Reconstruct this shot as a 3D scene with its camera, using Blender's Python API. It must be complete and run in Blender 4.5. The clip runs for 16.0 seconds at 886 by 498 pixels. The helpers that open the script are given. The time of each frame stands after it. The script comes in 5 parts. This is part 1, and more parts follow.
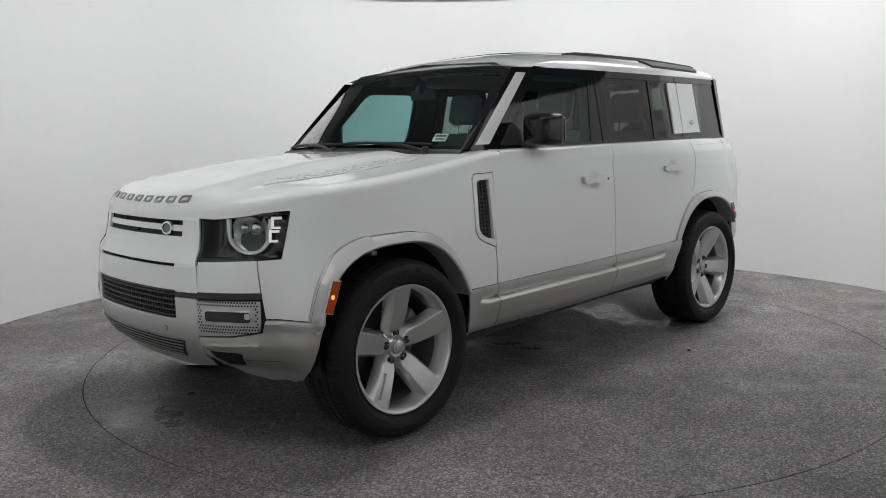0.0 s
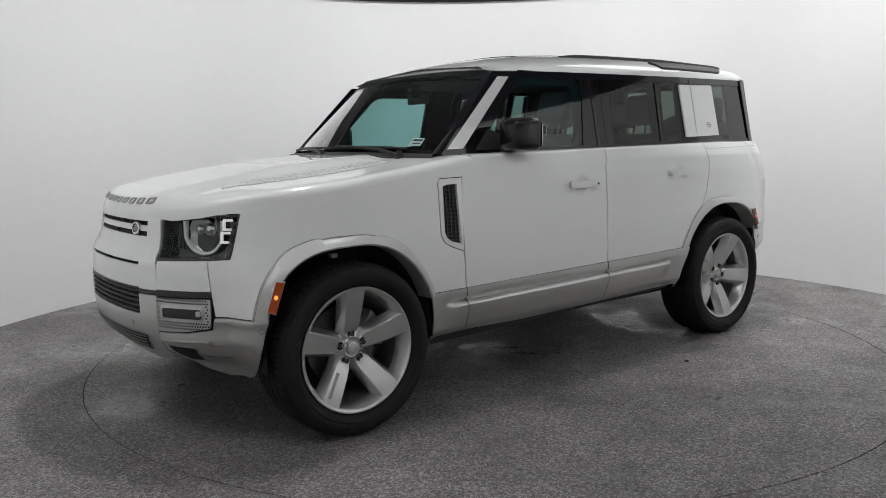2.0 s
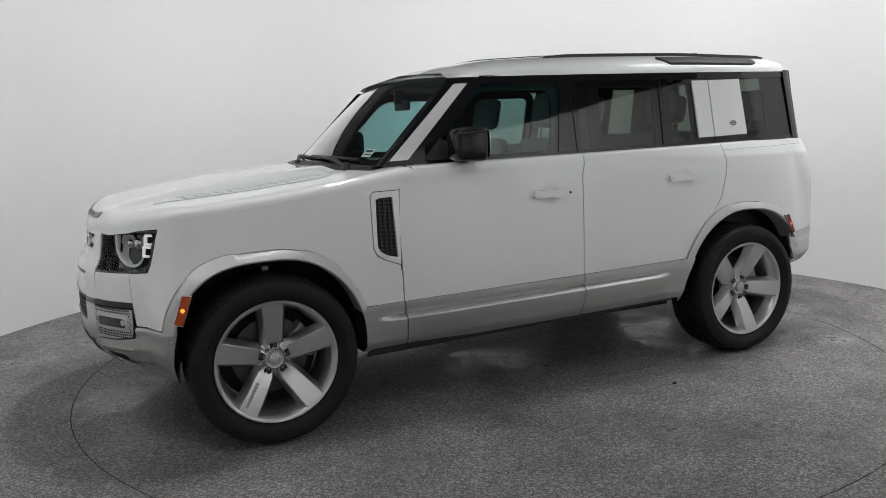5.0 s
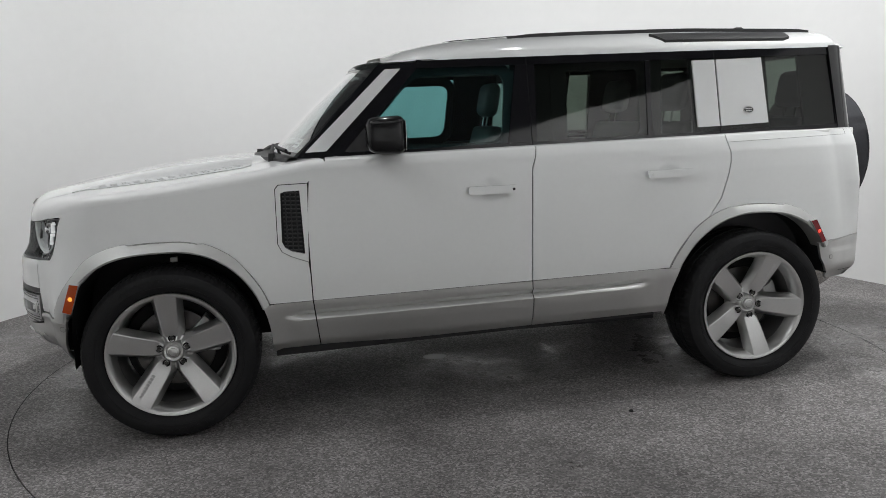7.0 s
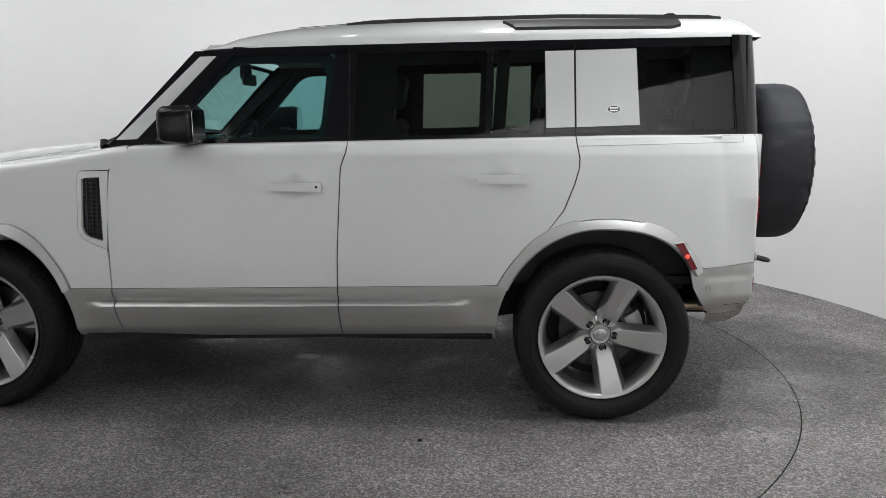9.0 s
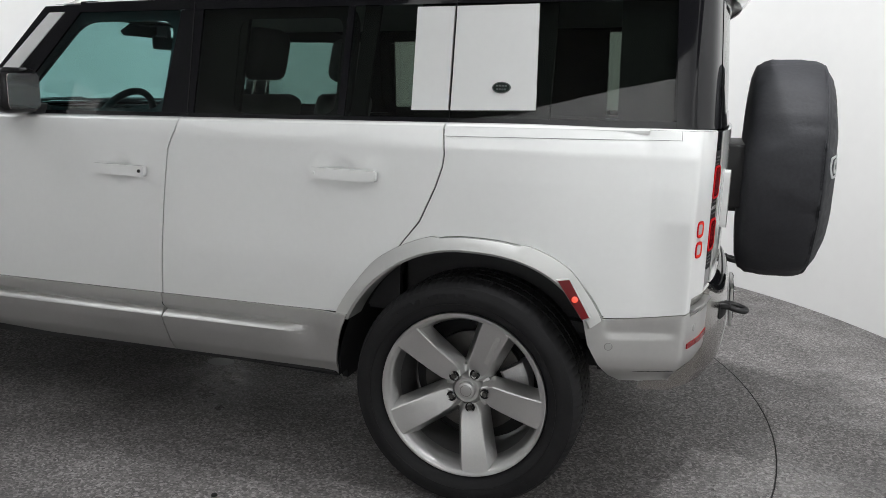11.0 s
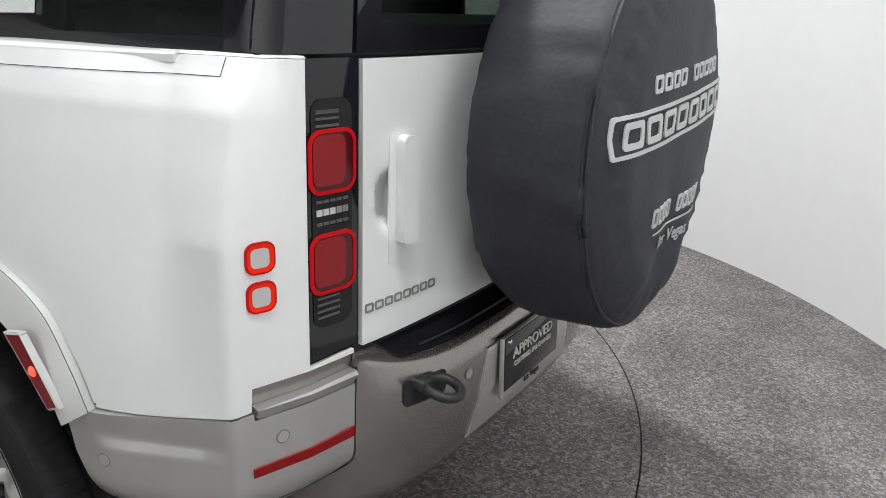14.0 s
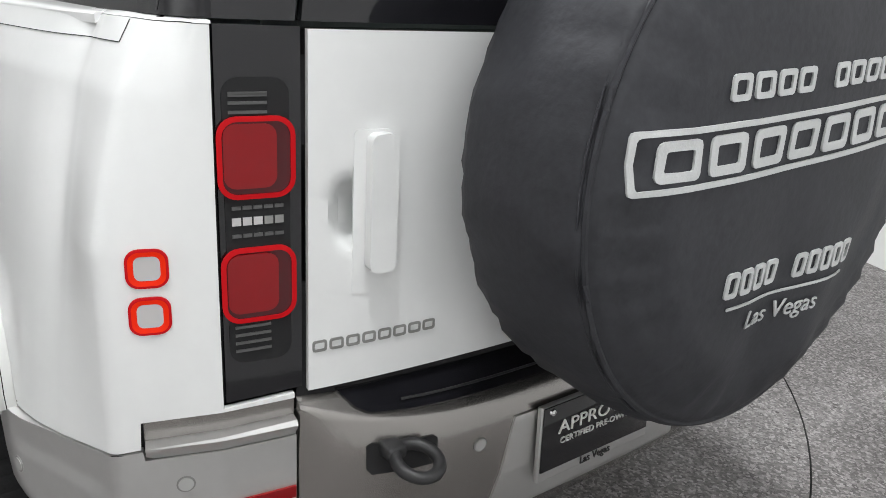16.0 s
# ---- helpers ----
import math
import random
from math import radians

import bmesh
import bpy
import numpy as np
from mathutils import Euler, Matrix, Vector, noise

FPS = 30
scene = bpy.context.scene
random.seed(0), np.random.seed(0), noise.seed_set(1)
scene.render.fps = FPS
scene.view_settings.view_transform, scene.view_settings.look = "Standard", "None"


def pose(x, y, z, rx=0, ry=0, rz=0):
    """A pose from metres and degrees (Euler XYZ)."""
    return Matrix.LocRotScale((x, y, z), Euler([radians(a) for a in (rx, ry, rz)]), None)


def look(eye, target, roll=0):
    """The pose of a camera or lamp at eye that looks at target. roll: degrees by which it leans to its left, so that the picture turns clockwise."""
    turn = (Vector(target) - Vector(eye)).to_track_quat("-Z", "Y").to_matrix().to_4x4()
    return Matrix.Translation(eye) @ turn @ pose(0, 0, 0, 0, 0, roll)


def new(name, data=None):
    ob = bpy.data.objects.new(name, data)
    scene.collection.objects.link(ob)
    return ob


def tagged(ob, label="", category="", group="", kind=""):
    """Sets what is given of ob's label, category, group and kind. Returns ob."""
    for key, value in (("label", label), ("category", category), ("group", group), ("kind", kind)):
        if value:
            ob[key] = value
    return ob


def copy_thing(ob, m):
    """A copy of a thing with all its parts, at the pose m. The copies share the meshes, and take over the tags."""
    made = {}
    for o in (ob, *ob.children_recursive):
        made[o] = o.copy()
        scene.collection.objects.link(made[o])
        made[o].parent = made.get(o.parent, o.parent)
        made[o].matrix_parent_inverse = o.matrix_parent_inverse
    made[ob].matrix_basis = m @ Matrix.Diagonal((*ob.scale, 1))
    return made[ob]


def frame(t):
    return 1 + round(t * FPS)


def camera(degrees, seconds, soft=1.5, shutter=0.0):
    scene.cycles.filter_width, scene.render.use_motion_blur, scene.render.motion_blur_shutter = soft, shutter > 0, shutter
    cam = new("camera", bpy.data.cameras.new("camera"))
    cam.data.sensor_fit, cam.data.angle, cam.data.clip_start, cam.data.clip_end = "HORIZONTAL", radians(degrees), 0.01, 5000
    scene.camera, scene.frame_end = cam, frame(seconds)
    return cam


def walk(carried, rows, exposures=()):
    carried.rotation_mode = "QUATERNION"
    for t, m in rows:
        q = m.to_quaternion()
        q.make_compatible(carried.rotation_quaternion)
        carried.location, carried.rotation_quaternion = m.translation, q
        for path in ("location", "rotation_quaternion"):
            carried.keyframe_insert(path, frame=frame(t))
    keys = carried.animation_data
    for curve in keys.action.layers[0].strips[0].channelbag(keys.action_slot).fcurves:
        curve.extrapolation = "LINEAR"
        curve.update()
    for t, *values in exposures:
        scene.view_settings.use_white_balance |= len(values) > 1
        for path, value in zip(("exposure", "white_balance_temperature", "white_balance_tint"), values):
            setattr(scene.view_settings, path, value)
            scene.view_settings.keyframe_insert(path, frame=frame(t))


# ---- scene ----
cam = camera(59.2, 16.0, soft=0.65)
PATH = [
    (0, (-3.852, -3.521, 1.33), (-2.437, -2.133, 1.063), -1.0),
    (0.5, (-3.737, -3.656, 1.329), (-2.371, -2.219, 1.065), -1.2),
    (1, (-3.624, -3.781, 1.333), (-2.305, -2.301, 1.071), -1.1),
    (1.5, (-3.506, -3.896, 1.326), (-2.234, -2.374, 1.071), -1.2),
    (2, (-3.383, -3.991, 1.347), (-2.155, -2.435, 1.082), -0.9),
    (2.5, (-3.255, -4.103, 1.35), (-2.075, -2.511, 1.084), -0.9),
    (3, (-3.122, -4.213, 1.351), (-1.994, -2.583, 1.085), -0.9),
    (3.5, (-2.988, -4.32, 1.349), (-1.909, -2.657, 1.086), -0.8),
    (4, (-2.804, -4.444, 1.354), (-1.789, -2.741, 1.095), -0.8),
    (4.2, (-2.704, -4.5, 1.381), (-1.723, -2.777, 1.119), -1.4),
    (6.3, (-1.461, -4.637, 1.504), (-0.918, -2.744, 1.153), -1.4),
    (6.5, (-1.278, -4.676, 1.469), (-0.798, -2.762, 1.144), -1.9),
    (7, (-0.899, -4.701, 1.473), (-0.532, -2.763, 1.139), -1.9),
    (7.5, (-0.451, -4.77, 1.488), (-0.179, -2.817, 1.15), -1.0),
    (8, (-0.014, -4.747, 1.46), (0.154, -2.784, 1.113), -0.9),
    (8.5, (0.455, -4.671, 1.454), (0.526, -2.701, 1.118), -0.4),
    (8.7, (0.677, -4.624, 1.46), (0.672, -2.654, 1.115), -0.3),
    (10.8, (2.221, -3.529, 1.448), (1.583, -1.671, 1.067), 0.7),
    (11, (2.256, -3.41, 1.458), (1.626, -1.557, 1.049), 1.5),
    (11.5, (2.434, -3.088, 1.439), (1.744, -1.26, 1.012), 1.6),
    (12, (2.639, -2.768, 1.443), (1.886, -0.975, 0.976), 1.3),
    (12.5, (2.755, -2.492, 1.438), (1.98, -0.724, 0.913), 0.9),
    (13, (2.841, -2.208, 1.451), (2.066, -0.454, 0.882), 1.1),
    (13.5, (3.017, -1.9, 1.422), (2.141, -0.195, 0.852), 1.2),
    (14, (3.104, -1.665, 1.423), (2.123, -0.027, 0.827), 2.0),
    (14.5, (3.129, -1.427, 1.415), (2.08, 0.168, 0.82), 3.6),
    (15, (3.186, -1.275, 1.41), (1.946, 0.171, 0.801), 3.5),
    (15.5, (3.25, -1.137, 1.407), (1.858, 0.157, 0.785), 3.2),
    (16, (3.222, -1.082, 1.396), (1.735, 0.092, 0.755), 3.2),
]
walk(cam, [(t, look(eye, target, roll)) for t, eye, target, roll in PATH], [(0, -.31), (4.2, -.31), (7, -.28), (8.5, -.23), (11, .03), (13, .11), (14.5, .17), (16, .26)])

# ---- world and light ----
world = bpy.data.worlds.new("world")
scene.world = world
world.use_nodes = True
world.node_tree.nodes["Background"].inputs[0].default_value = (0.8, 0.85, 0.9, 1)
world.node_tree.nodes["Background"].inputs[1].default_value = 0.02


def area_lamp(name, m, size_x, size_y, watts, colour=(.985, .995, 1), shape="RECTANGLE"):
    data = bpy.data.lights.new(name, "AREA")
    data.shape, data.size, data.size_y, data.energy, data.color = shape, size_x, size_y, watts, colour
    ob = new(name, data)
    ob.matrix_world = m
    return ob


# all lamps are out of view: large soft ones, added high over the wide side, aimed at the car; small ones over its
# middle wash the walls
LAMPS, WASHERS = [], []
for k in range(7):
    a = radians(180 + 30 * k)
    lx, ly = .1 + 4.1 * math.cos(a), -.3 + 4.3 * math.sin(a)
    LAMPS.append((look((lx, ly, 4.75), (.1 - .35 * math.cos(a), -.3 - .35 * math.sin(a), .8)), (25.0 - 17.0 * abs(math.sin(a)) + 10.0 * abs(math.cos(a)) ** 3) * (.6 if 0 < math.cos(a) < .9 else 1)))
for k in range(8):
    a = radians(22.5 + 45 * k)
    lx, ly = .3 + .8 * math.cos(a), .8 * math.sin(a)
    if math.sin(a) < -.5:
        WASHERS.append((look((lx, ly, 5.05), (.1 + 5.0 * math.cos(a), 5.0 * math.sin(a), 1.9)), 48.0 if math.cos(a) < 0 else 31.0, 52))
    else:
        WASHERS.append((look((lx, ly, 5.05), (.1 + 3.8 * math.cos(a), 3.8 * math.sin(a), 1.0)), 26.0 * (1 + .25 * math.cos(a) + .3 * math.cos(a) ** 2), 105))
# one more, aimed straight down, added to brighten the floor behind the car
WASHERS.append((look((3.0, -1.2, 5.05), (2.9, -1.15, 0)), 15.0, 62))
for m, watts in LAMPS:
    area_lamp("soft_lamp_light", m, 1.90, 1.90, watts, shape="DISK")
for m, watts, beam in WASHERS:
    area_lamp("wall_washer_light", m, .30, .30, watts, shape="DISK").data.spread = radians(beam)


# ---- materials ----
def material(name, base, rough=0.5, metal=0.0, coat=0.0, vary=0.0, scale=8.0, bump=0.0, bump_scale=60.0, emit=None, spec=0.5):
    """A procedural surface: base colour with two scales of variation, and fine relief."""
    m = bpy.data.materials.new(name)
    m.use_nodes = True
    nt = m.node_tree
    b = nt.nodes["Principled BSDF"]
    b.inputs["Base Color"].default_value = (*base, 1)
    b.inputs["Roughness"].default_value = rough
    b.inputs["Metallic"].default_value = metal
    b.inputs["Coat Weight"].default_value = coat
    b.inputs["Coat Roughness"].default_value = 0.04
    b.inputs["Specular IOR Level"].default_value = spec
    co = nt.nodes.new("ShaderNodeTexCoord")
    if vary:
        n1, n2 = nt.nodes.new("ShaderNodeTexNoise"), nt.nodes.new("ShaderNodeTexNoise")
        n1.inputs["Scale"].default_value, n2.inputs["Scale"].default_value = scale, scale * 14
        n1.inputs["Detail"].default_value, n2.inputs["Detail"].default_value = 4, 3
        add = nt.nodes.new("ShaderNodeMath")
        add.operation = "ADD"
        ramp = nt.nodes.new("ShaderNodeMapRange")
        ramp.inputs["From Min"].default_value, ramp.inputs["From Max"].default_value = 0.7, 1.3
        ramp.inputs["To Min"].default_value, ramp.inputs["To Max"].default_value = 1 - vary, 1 + vary
        mix = nt.nodes.new("ShaderNodeVectorMath")
        mix.operation = "SCALE"
        mix.inputs[0].default_value = base
        for n in (n1, n2):
            nt.links.new(co.outputs["Object"], n.inputs["Vector"])
        nt.links.new(n1.outputs["Fac"], add.inputs[0])
        nt.links.new(n2.outputs["Fac"], add.inputs[1])
        nt.links.new(add.outputs[0], ramp.inputs["Value"])
        nt.links.new(ramp.outputs[0], mix.inputs["Scale"])
        nt.links.new(mix.outputs[0], b.inputs["Base Color"])
    if bump:
        n3, bp = nt.nodes.new("ShaderNodeTexNoise"), nt.nodes.new("ShaderNodeBump")
        n3.inputs["Scale"].default_value, n3.inputs["Detail"].default_value = bump_scale, 5
        bp.inputs["Strength"].default_value, bp.inputs["Distance"].default_value = bump, 0.01
        nt.links.new(co.outputs["Object"], n3.inputs["Vector"])
        nt.links.new(n3.outputs["Fac"], bp.inputs["Height"])
        nt.links.new(bp.outputs["Normal"], b.inputs["Normal"])
    if emit:
        b.inputs["Emission Color"].default_value = (*emit[0], 1)
        b.inputs["Emission Strength"].default_value = emit[1]
    return m


def glass(name, tint, gloss=1.0, edge=.9):
    """Thin tinted pane: clear inside its colour, with a mirror gloss that follows Fresnel."""
    m = bpy.data.materials.new(name)
    m.use_nodes = True
    nt = m.node_tree
    nt.nodes.remove(nt.nodes["Principled BSDF"])
    out = nt.nodes["Material Output"]
    clear, shine, mix = nt.nodes.new("ShaderNodeBsdfTransparent"), nt.nodes.new("ShaderNodeBsdfGlossy"), nt.nodes.new("ShaderNodeMixShader")
    facing = nt.nodes.new("ShaderNodeLayerWeight")
    facing.inputs["Blend"].default_value = .5
    power, gain = nt.nodes.new("ShaderNodeMath"), nt.nodes.new("ShaderNodeMath")
    power.operation, gain.operation = "POWER", "MULTIPLY_ADD"
    power.inputs[1].default_value = 4.5
    gain.inputs[1].default_value, gain.inputs[2].default_value = edge, .05 * gloss
    gain.use_clamp = True
    clear.inputs["Color"].default_value = (*tint, 1)
    shine.inputs["Color"].default_value = (1, 1, 1, 1)
    shine.inputs["Roughness"].default_value = 0.01
    nt.links.new(facing.outputs["Facing"], power.inputs[0])
    nt.links.new(power.outputs[0], gain.inputs[0])
    nt.links.new(gain.outputs[0], mix.inputs["Fac"])
    nt.links.new(clear.outputs[0], mix.inputs[1])
    nt.links.new(shine.outputs[0], mix.inputs[2])
    nt.links.new(mix.outputs[0], out.inputs["Surface"])
    return m


WHITE = material("white_paint", (.77, .78, .775), .5, 0, 1.0, .012, 3.0, .012, 900, spec=.3)
SILVER = material("silver_paint", (.58, .58, .57), .38, .82, .35, .02, 4.0, .03, 1400)
BRONZE = material("warm_silver_paint", (.32, .305, .29), .26, .9, .7, .02, 4.0, .02, 1400)
PLATE = material("tread_plate_paint", (.66, .67, .67), .45, .2, .2, .04, 8.0, .1, 250)
GLOSS = material("gloss_black", (.009, .009, .011), .05, 0, 0, spec=.55)
MIRROR_SHELL = material("mirror_shell_black", (.010, .010, .011), .16, 0, 0, .1, 20, spec=.32)
SATIN = material("satin_black_plastic", (.022, .022, .023), .45, 0, 0, .15, 20, .12, 500)
RUBBER = material("tyre_rubber", (.014, .014, .015), .58, 0, 0, .2, 14, .10, 220, spec=.2)
DARK = material("dark_void", (.008, .008, .009), .8)
PALE = material("pale_silver_paint", (.50, .505, .495), .46, .5, .1, .02, 4.0, .03, 1400)
ALLOY = material("silver_alloy", (.58, .58, .575), .30, .92, .25, .03, 10, .02, 900)
# dark alloy: the floor cap's own tone, and painted shade deep in the rims
ALLOY_DARK = material("dull_alloy_and_rim_shade", (.30, .30, .30), .4, .8, 0, .05, 10)
# steel colour lowered to hold the shade behind the spokes
STEEL = material("brake_steel", (.10, .097, .093), .45, .8, 0, .12, 25, .08, 200)
CAST = material("cast_caliper", (.50, .50, .50), .5, .6, 0, .1, 25, .2, 150)
EXHAUST = material("straw_tinted_steel", (.46, .36, .26), .28, 1.0, 0, .15, 20)
CHROME = material("chrome", (.75, .75, .75), .08, 1.0)
LETTER = material("satin_grey_badge", (.30, .30, .29), .35, .7)
LETTER_DARK = material("smoked_lamp_rib", (.10, .10, .10), .35, .3)
COVER = material("black_vinyl_cover", (.034, .035, .040), .62, 0, 0, .15, 6, .12, 60, spec=.28)
COVER_PRINT = material("pale_grey_print", (.50, .51, .51), .55, 0, 0, .06, 30, .1, 300)
LEATHER = material("grey_leather", (.20, .205, .21), .5, 0, 0, .1, 12, .2, 300)
TRIM = material("interior_dark_trim", (.020, .020, .022), .6, 0, 0, .1, 12, .1, 300)
LINER = material("pale_grey_headliner", (.42, .42, .41), .9, 0, 0, .05, 30, .1, 400)
RED_LED = material("red_light_ring", (.20, .002, .003), .4, 0, 0, emit=((1, .012, .022), .24), spec=.1)
RED_LENS = material("red_lens", (.24, .006, .009), .12, 0, 0, spec=.3)
RED_MARK = material("red_marker_lens", (.14, .004, .008), .2, 0, .4, emit=((1, .01, .015), .03))
RED_DEEP = material("deep_red_lens", (.07, .003, .006), .08, 0, 0, spec=.4)
AMBER = material("amber_lens", (.30, .035, .002), .15, 0, .5, emit=((1, .16, .004), .05))
AMBER_GLOW = material("amber_bulb", (.9, .35, .05), .2, 0, .5, emit=((1, .42, .06), 1.1))
RED_ORANGE = material("orange_red_light_guide", (.30, .01, .002), .4, 0, 0, emit=((1, .030, .006), .42), spec=.1)
RED_GLOW = material("red_bulb", (.9, .05, .05), .2, 0, .5, emit=((1, .10, .05), 1.0))
FROST = material("frosted_white_lens", (.50, .49, .49), .25, 0, .6)
PAPER = material("white_paper", (.75, .75, .73), .7, 0, 0, .03, 20)
INK = material("black_print", (.03, .03, .03), .6)
GREEN = material("dark_emblem_enamel", (.012, .028, .022), .25, 0, 1.0)
CLEAR = glass("clear_lens", (.94, .95, .96), .30, .2)
DRL = material("white_light_guide", (.75, .75, .75), .3, 0, .3, emit=((1, 1, 1), .40))
LAMP_RING = material("clear_light_ring", (.62, .63, .62), .22, 0, .6, .08, 60)
LAMP_BOWL = material("satin_lamp_reflector", (.46, .47, .47), .30, .8, 0, .1, 40)
TEAL = glass("green_tinted_glass", (.38, .62, .62), 1.15, .75)
SCREEN = glass("windscreen_glass", (.62, .78, .76), 1.0, 1.5)
PRIVACY = glass("dark_privacy_glass", (.29, .335, .30), 1.15, .75)
WALLM = material("matt_white_wall", (.82, .82, .815), .85, 0, 0, .012, .8, .03, 40)
GAP = material("black_joint", (.01, .01, .01), .9)
HALL = material("grey_outer_wall", (.40, .40, .40), .8, 0, 0, .05, .6, .05, 20)
CEIL = material("grey_ceiling_paint", (.30, .30, .31), .9, 0, 0, .1, .8)
PANEL = material("lamp_housing", (.7, .7, .7), .5)


def floor_material():
    m = bpy.data.materials.new("speckled_dark_floor")
    m.use_nodes = True
    nt = m.node_tree
    b = nt.nodes["Principled BSDF"]
    co = nt.nodes.new("ShaderNodeTexCoord")

    def noise_node(scale, detail=4, rough=.6):
        n = nt.nodes.new("ShaderNodeTexNoise")
        n.inputs["Scale"].default_value, n.inputs["Detail"].default_value, n.inputs["Roughness"].default_value = scale, detail, rough
        nt.links.new(co.outputs["Object"], n.inputs["Vector"])
        return n

    def ramp(node, stops):
        r = nt.nodes.new("ShaderNodeValToRGB")
        while len(r.color_ramp.elements) < len(stops):
            r.color_ramp.elements.new(.5)
        for e, (p, c) in zip(r.color_ramp.elements, stops):
            e.position, e.color = p, (*c, 1)
        nt.links.new(node.outputs["Fac"], r.inputs["Fac"])
        return r

    cells = nt.nodes.new("ShaderNodeTexVoronoi")
    cells.inputs["Scale"].default_value = 118
    nt.links.new(co.outputs["Object"], cells.inputs["Vector"])
    grey = nt.nodes.new("ShaderNodeSeparateColor")
    nt.links.new(cells.outputs["Color"], grey.inputs[0])
    grain = nt.nodes.new("ShaderNodeMath")
    grain.operation = "MULTIPLY_ADD"
    grain.inputs[1].default_value = .55
    nt.links.new(grey.outputs[0], grain.inputs[0])
    fine = nt.nodes.new("ShaderNodeMath")
    fine.operation = "MULTIPLY"
    fine.inputs[1].default_value = .45
    nt.links.new(noise_node(240, 2, .8).outputs["Fac"], fine.inputs[0])
    nt.links.new(fine.outputs[0], grain.inputs[2])
    speck = nt.nodes.new("ShaderNodeValToRGB")
    stops = [(.22, (.085, .080, .079)), (.45, (.150, .142, .140)), (.62, (.213, .202, .199)), (.78, (.350, .333, .329))]
    while len(speck.color_ramp.elements) < len(stops):
        speck.color_ramp.elements.new(.5)
    for e, (p, c) in zip(speck.color_ramp.elements, stops):
        e.position, e.color = p, (*c, 1)
    nt.links.new(grain.outputs[0], speck.inputs["Fac"])
    stain = ramp(noise_node(1.6, 5, .6), [(.35, (.72, .72, .72)), (.65, (1.12, 1.12, 1.12))])
    mul = nt.nodes.new("ShaderNodeMix")
    mul.data_type, mul.blend_type = "RGBA", "MULTIPLY"
    mul.inputs["Factor"].default_value = 1
    nt.links.new(speck.outputs[0], mul.inputs["A"])
    nt.links.new(stain.outputs[0], mul.inputs["B"])
    nt.links.new(mul.outputs["Result"], b.inputs["Base Color"])
    shine = ramp(noise_node(1.1, 6, .65), [(.47, (.68, .68, .68)), (.56, (.50, .50, .50)), (.62, (.27, .27, .27))])
    nt.links.new(shine.outputs[0], b.inputs["Roughness"])
    b.inputs["Specular IOR Level"].default_value = .34
    bp = nt.nodes.new("ShaderNodeBump")
    bp.inputs["Strength"].default_value, bp.inputs["Distance"].default_value = .25, .004
    nt.links.new(noise_node(120, 3, .7).outputs["Fac"], bp.inputs["Height"])
    nt.links.new(bp.outputs["Normal"], b.inputs["Normal"])
    return m


FLOOR = floor_material()


# ---- body surfaces ----
def lerp_table(table, x):
    if x <= table[0][0]:
        return table[0][1]
    for (x0, y0), (x1, y1) in zip(table, table[1:]):
        if x <= x1:
            return y0 + (y1 - y0) * (x - x0) / (x1 - x0)
    return table[-1][1]


def ease(a, b, x):
    t = min(1.0, max(0.0, (x - a) / (b - a)))
    return t * t * (3 - 2 * t)


def smooth_curve(knots, count=24):
    out = []
    for i in range(len(knots) - 1):
        p0, p1, p2 = knots[max(i - 1, 0)], knots[i], knots[i + 1]
        p3 = knots[min(i + 2, len(knots) - 1)]
        for k in range(count):
            t = k / count
            out.append(tuple(0.5 * (2 * b + (c - a) * t + (2 * a - 5 * b + 4 * c - d) * t * t + (3 * b - a - 3 * c + d) * t ** 3)
                             for a, b, c, d in zip(p0, p1, p2, p3)))
    out.append(tuple(knots[-1]))
    return out


# widest plan outline of the left half, nose centre to tail centre
PLAN = smooth_curve([
    (-2.338, 0), (-2.330, -.20), (-2.305, -.38), (-2.245, -.56), (-2.165, -.70), (-2.06, -.815), (-1.94, -.885),
    (-1.75, -.925), (-1.4, -.945), (-.8, -.955), (0, -.962), (.6, -.962), (1.2, -.957), (1.7, -.947), (1.92, -.936), (2.03, -.922), (2.115, -.897)])
# the rear corner: a crease, then a flat facet up to the tail lamp
CREASE = (2.222, -.854)


def towards(a, b, d):
    l = math.hypot(b[0] - a[0], b[1] - a[1])
    return a[0] + (b[0] - a[0]) * d / l, a[1] + (b[1] - a[1]) * d / l


edge_a, edge_b, facet_end = towards(CREASE, (2.115, -.897), .010), towards(CREASE, (2.268, -.715), .010), (2.268, -.715)
PLAN += [(PLAN[-1][0] + (edge_a[0] - 2.115) * k / 20, PLAN[-1][1] + (edge_a[1] + .897) * k / 20) for k in range(1, 20)]
PLAN += [tuple(edge_a[i] * (1 - t) ** 2 + 2 * CREASE[i] * t * (1 - t) + edge_b[i] * t * t for i in (0, 1)) for t in (k / 12 for k in range(13))]
PLAN += [(edge_b[0] + (facet_end[0] - edge_b[0]) * k / 24, edge_b[1] + (facet_end[1] - edge_b[1]) * k / 24) for k in range(1, 24)]
PLAN += smooth_curve([facet_end, (2.291, -.58), (2.306, -.45), (2.318, -.25), (2.322, 0)])
ARC = [0.0]
for (xa, ya), (xb, yb) in zip(PLAN, PLAN[1:]):
    ARC.append(ARC[-1] + math.hypot(xb - xa, yb - ya))
# arc positions are shifted so that along the doors they equal the world x
SHIFT = next(s for (x, y), s in zip(PLAN, ARC) if x >= -0.8) + 0.8
S_NOSE, S_TAIL = -SHIFT, ARC[-1] - SHIFT


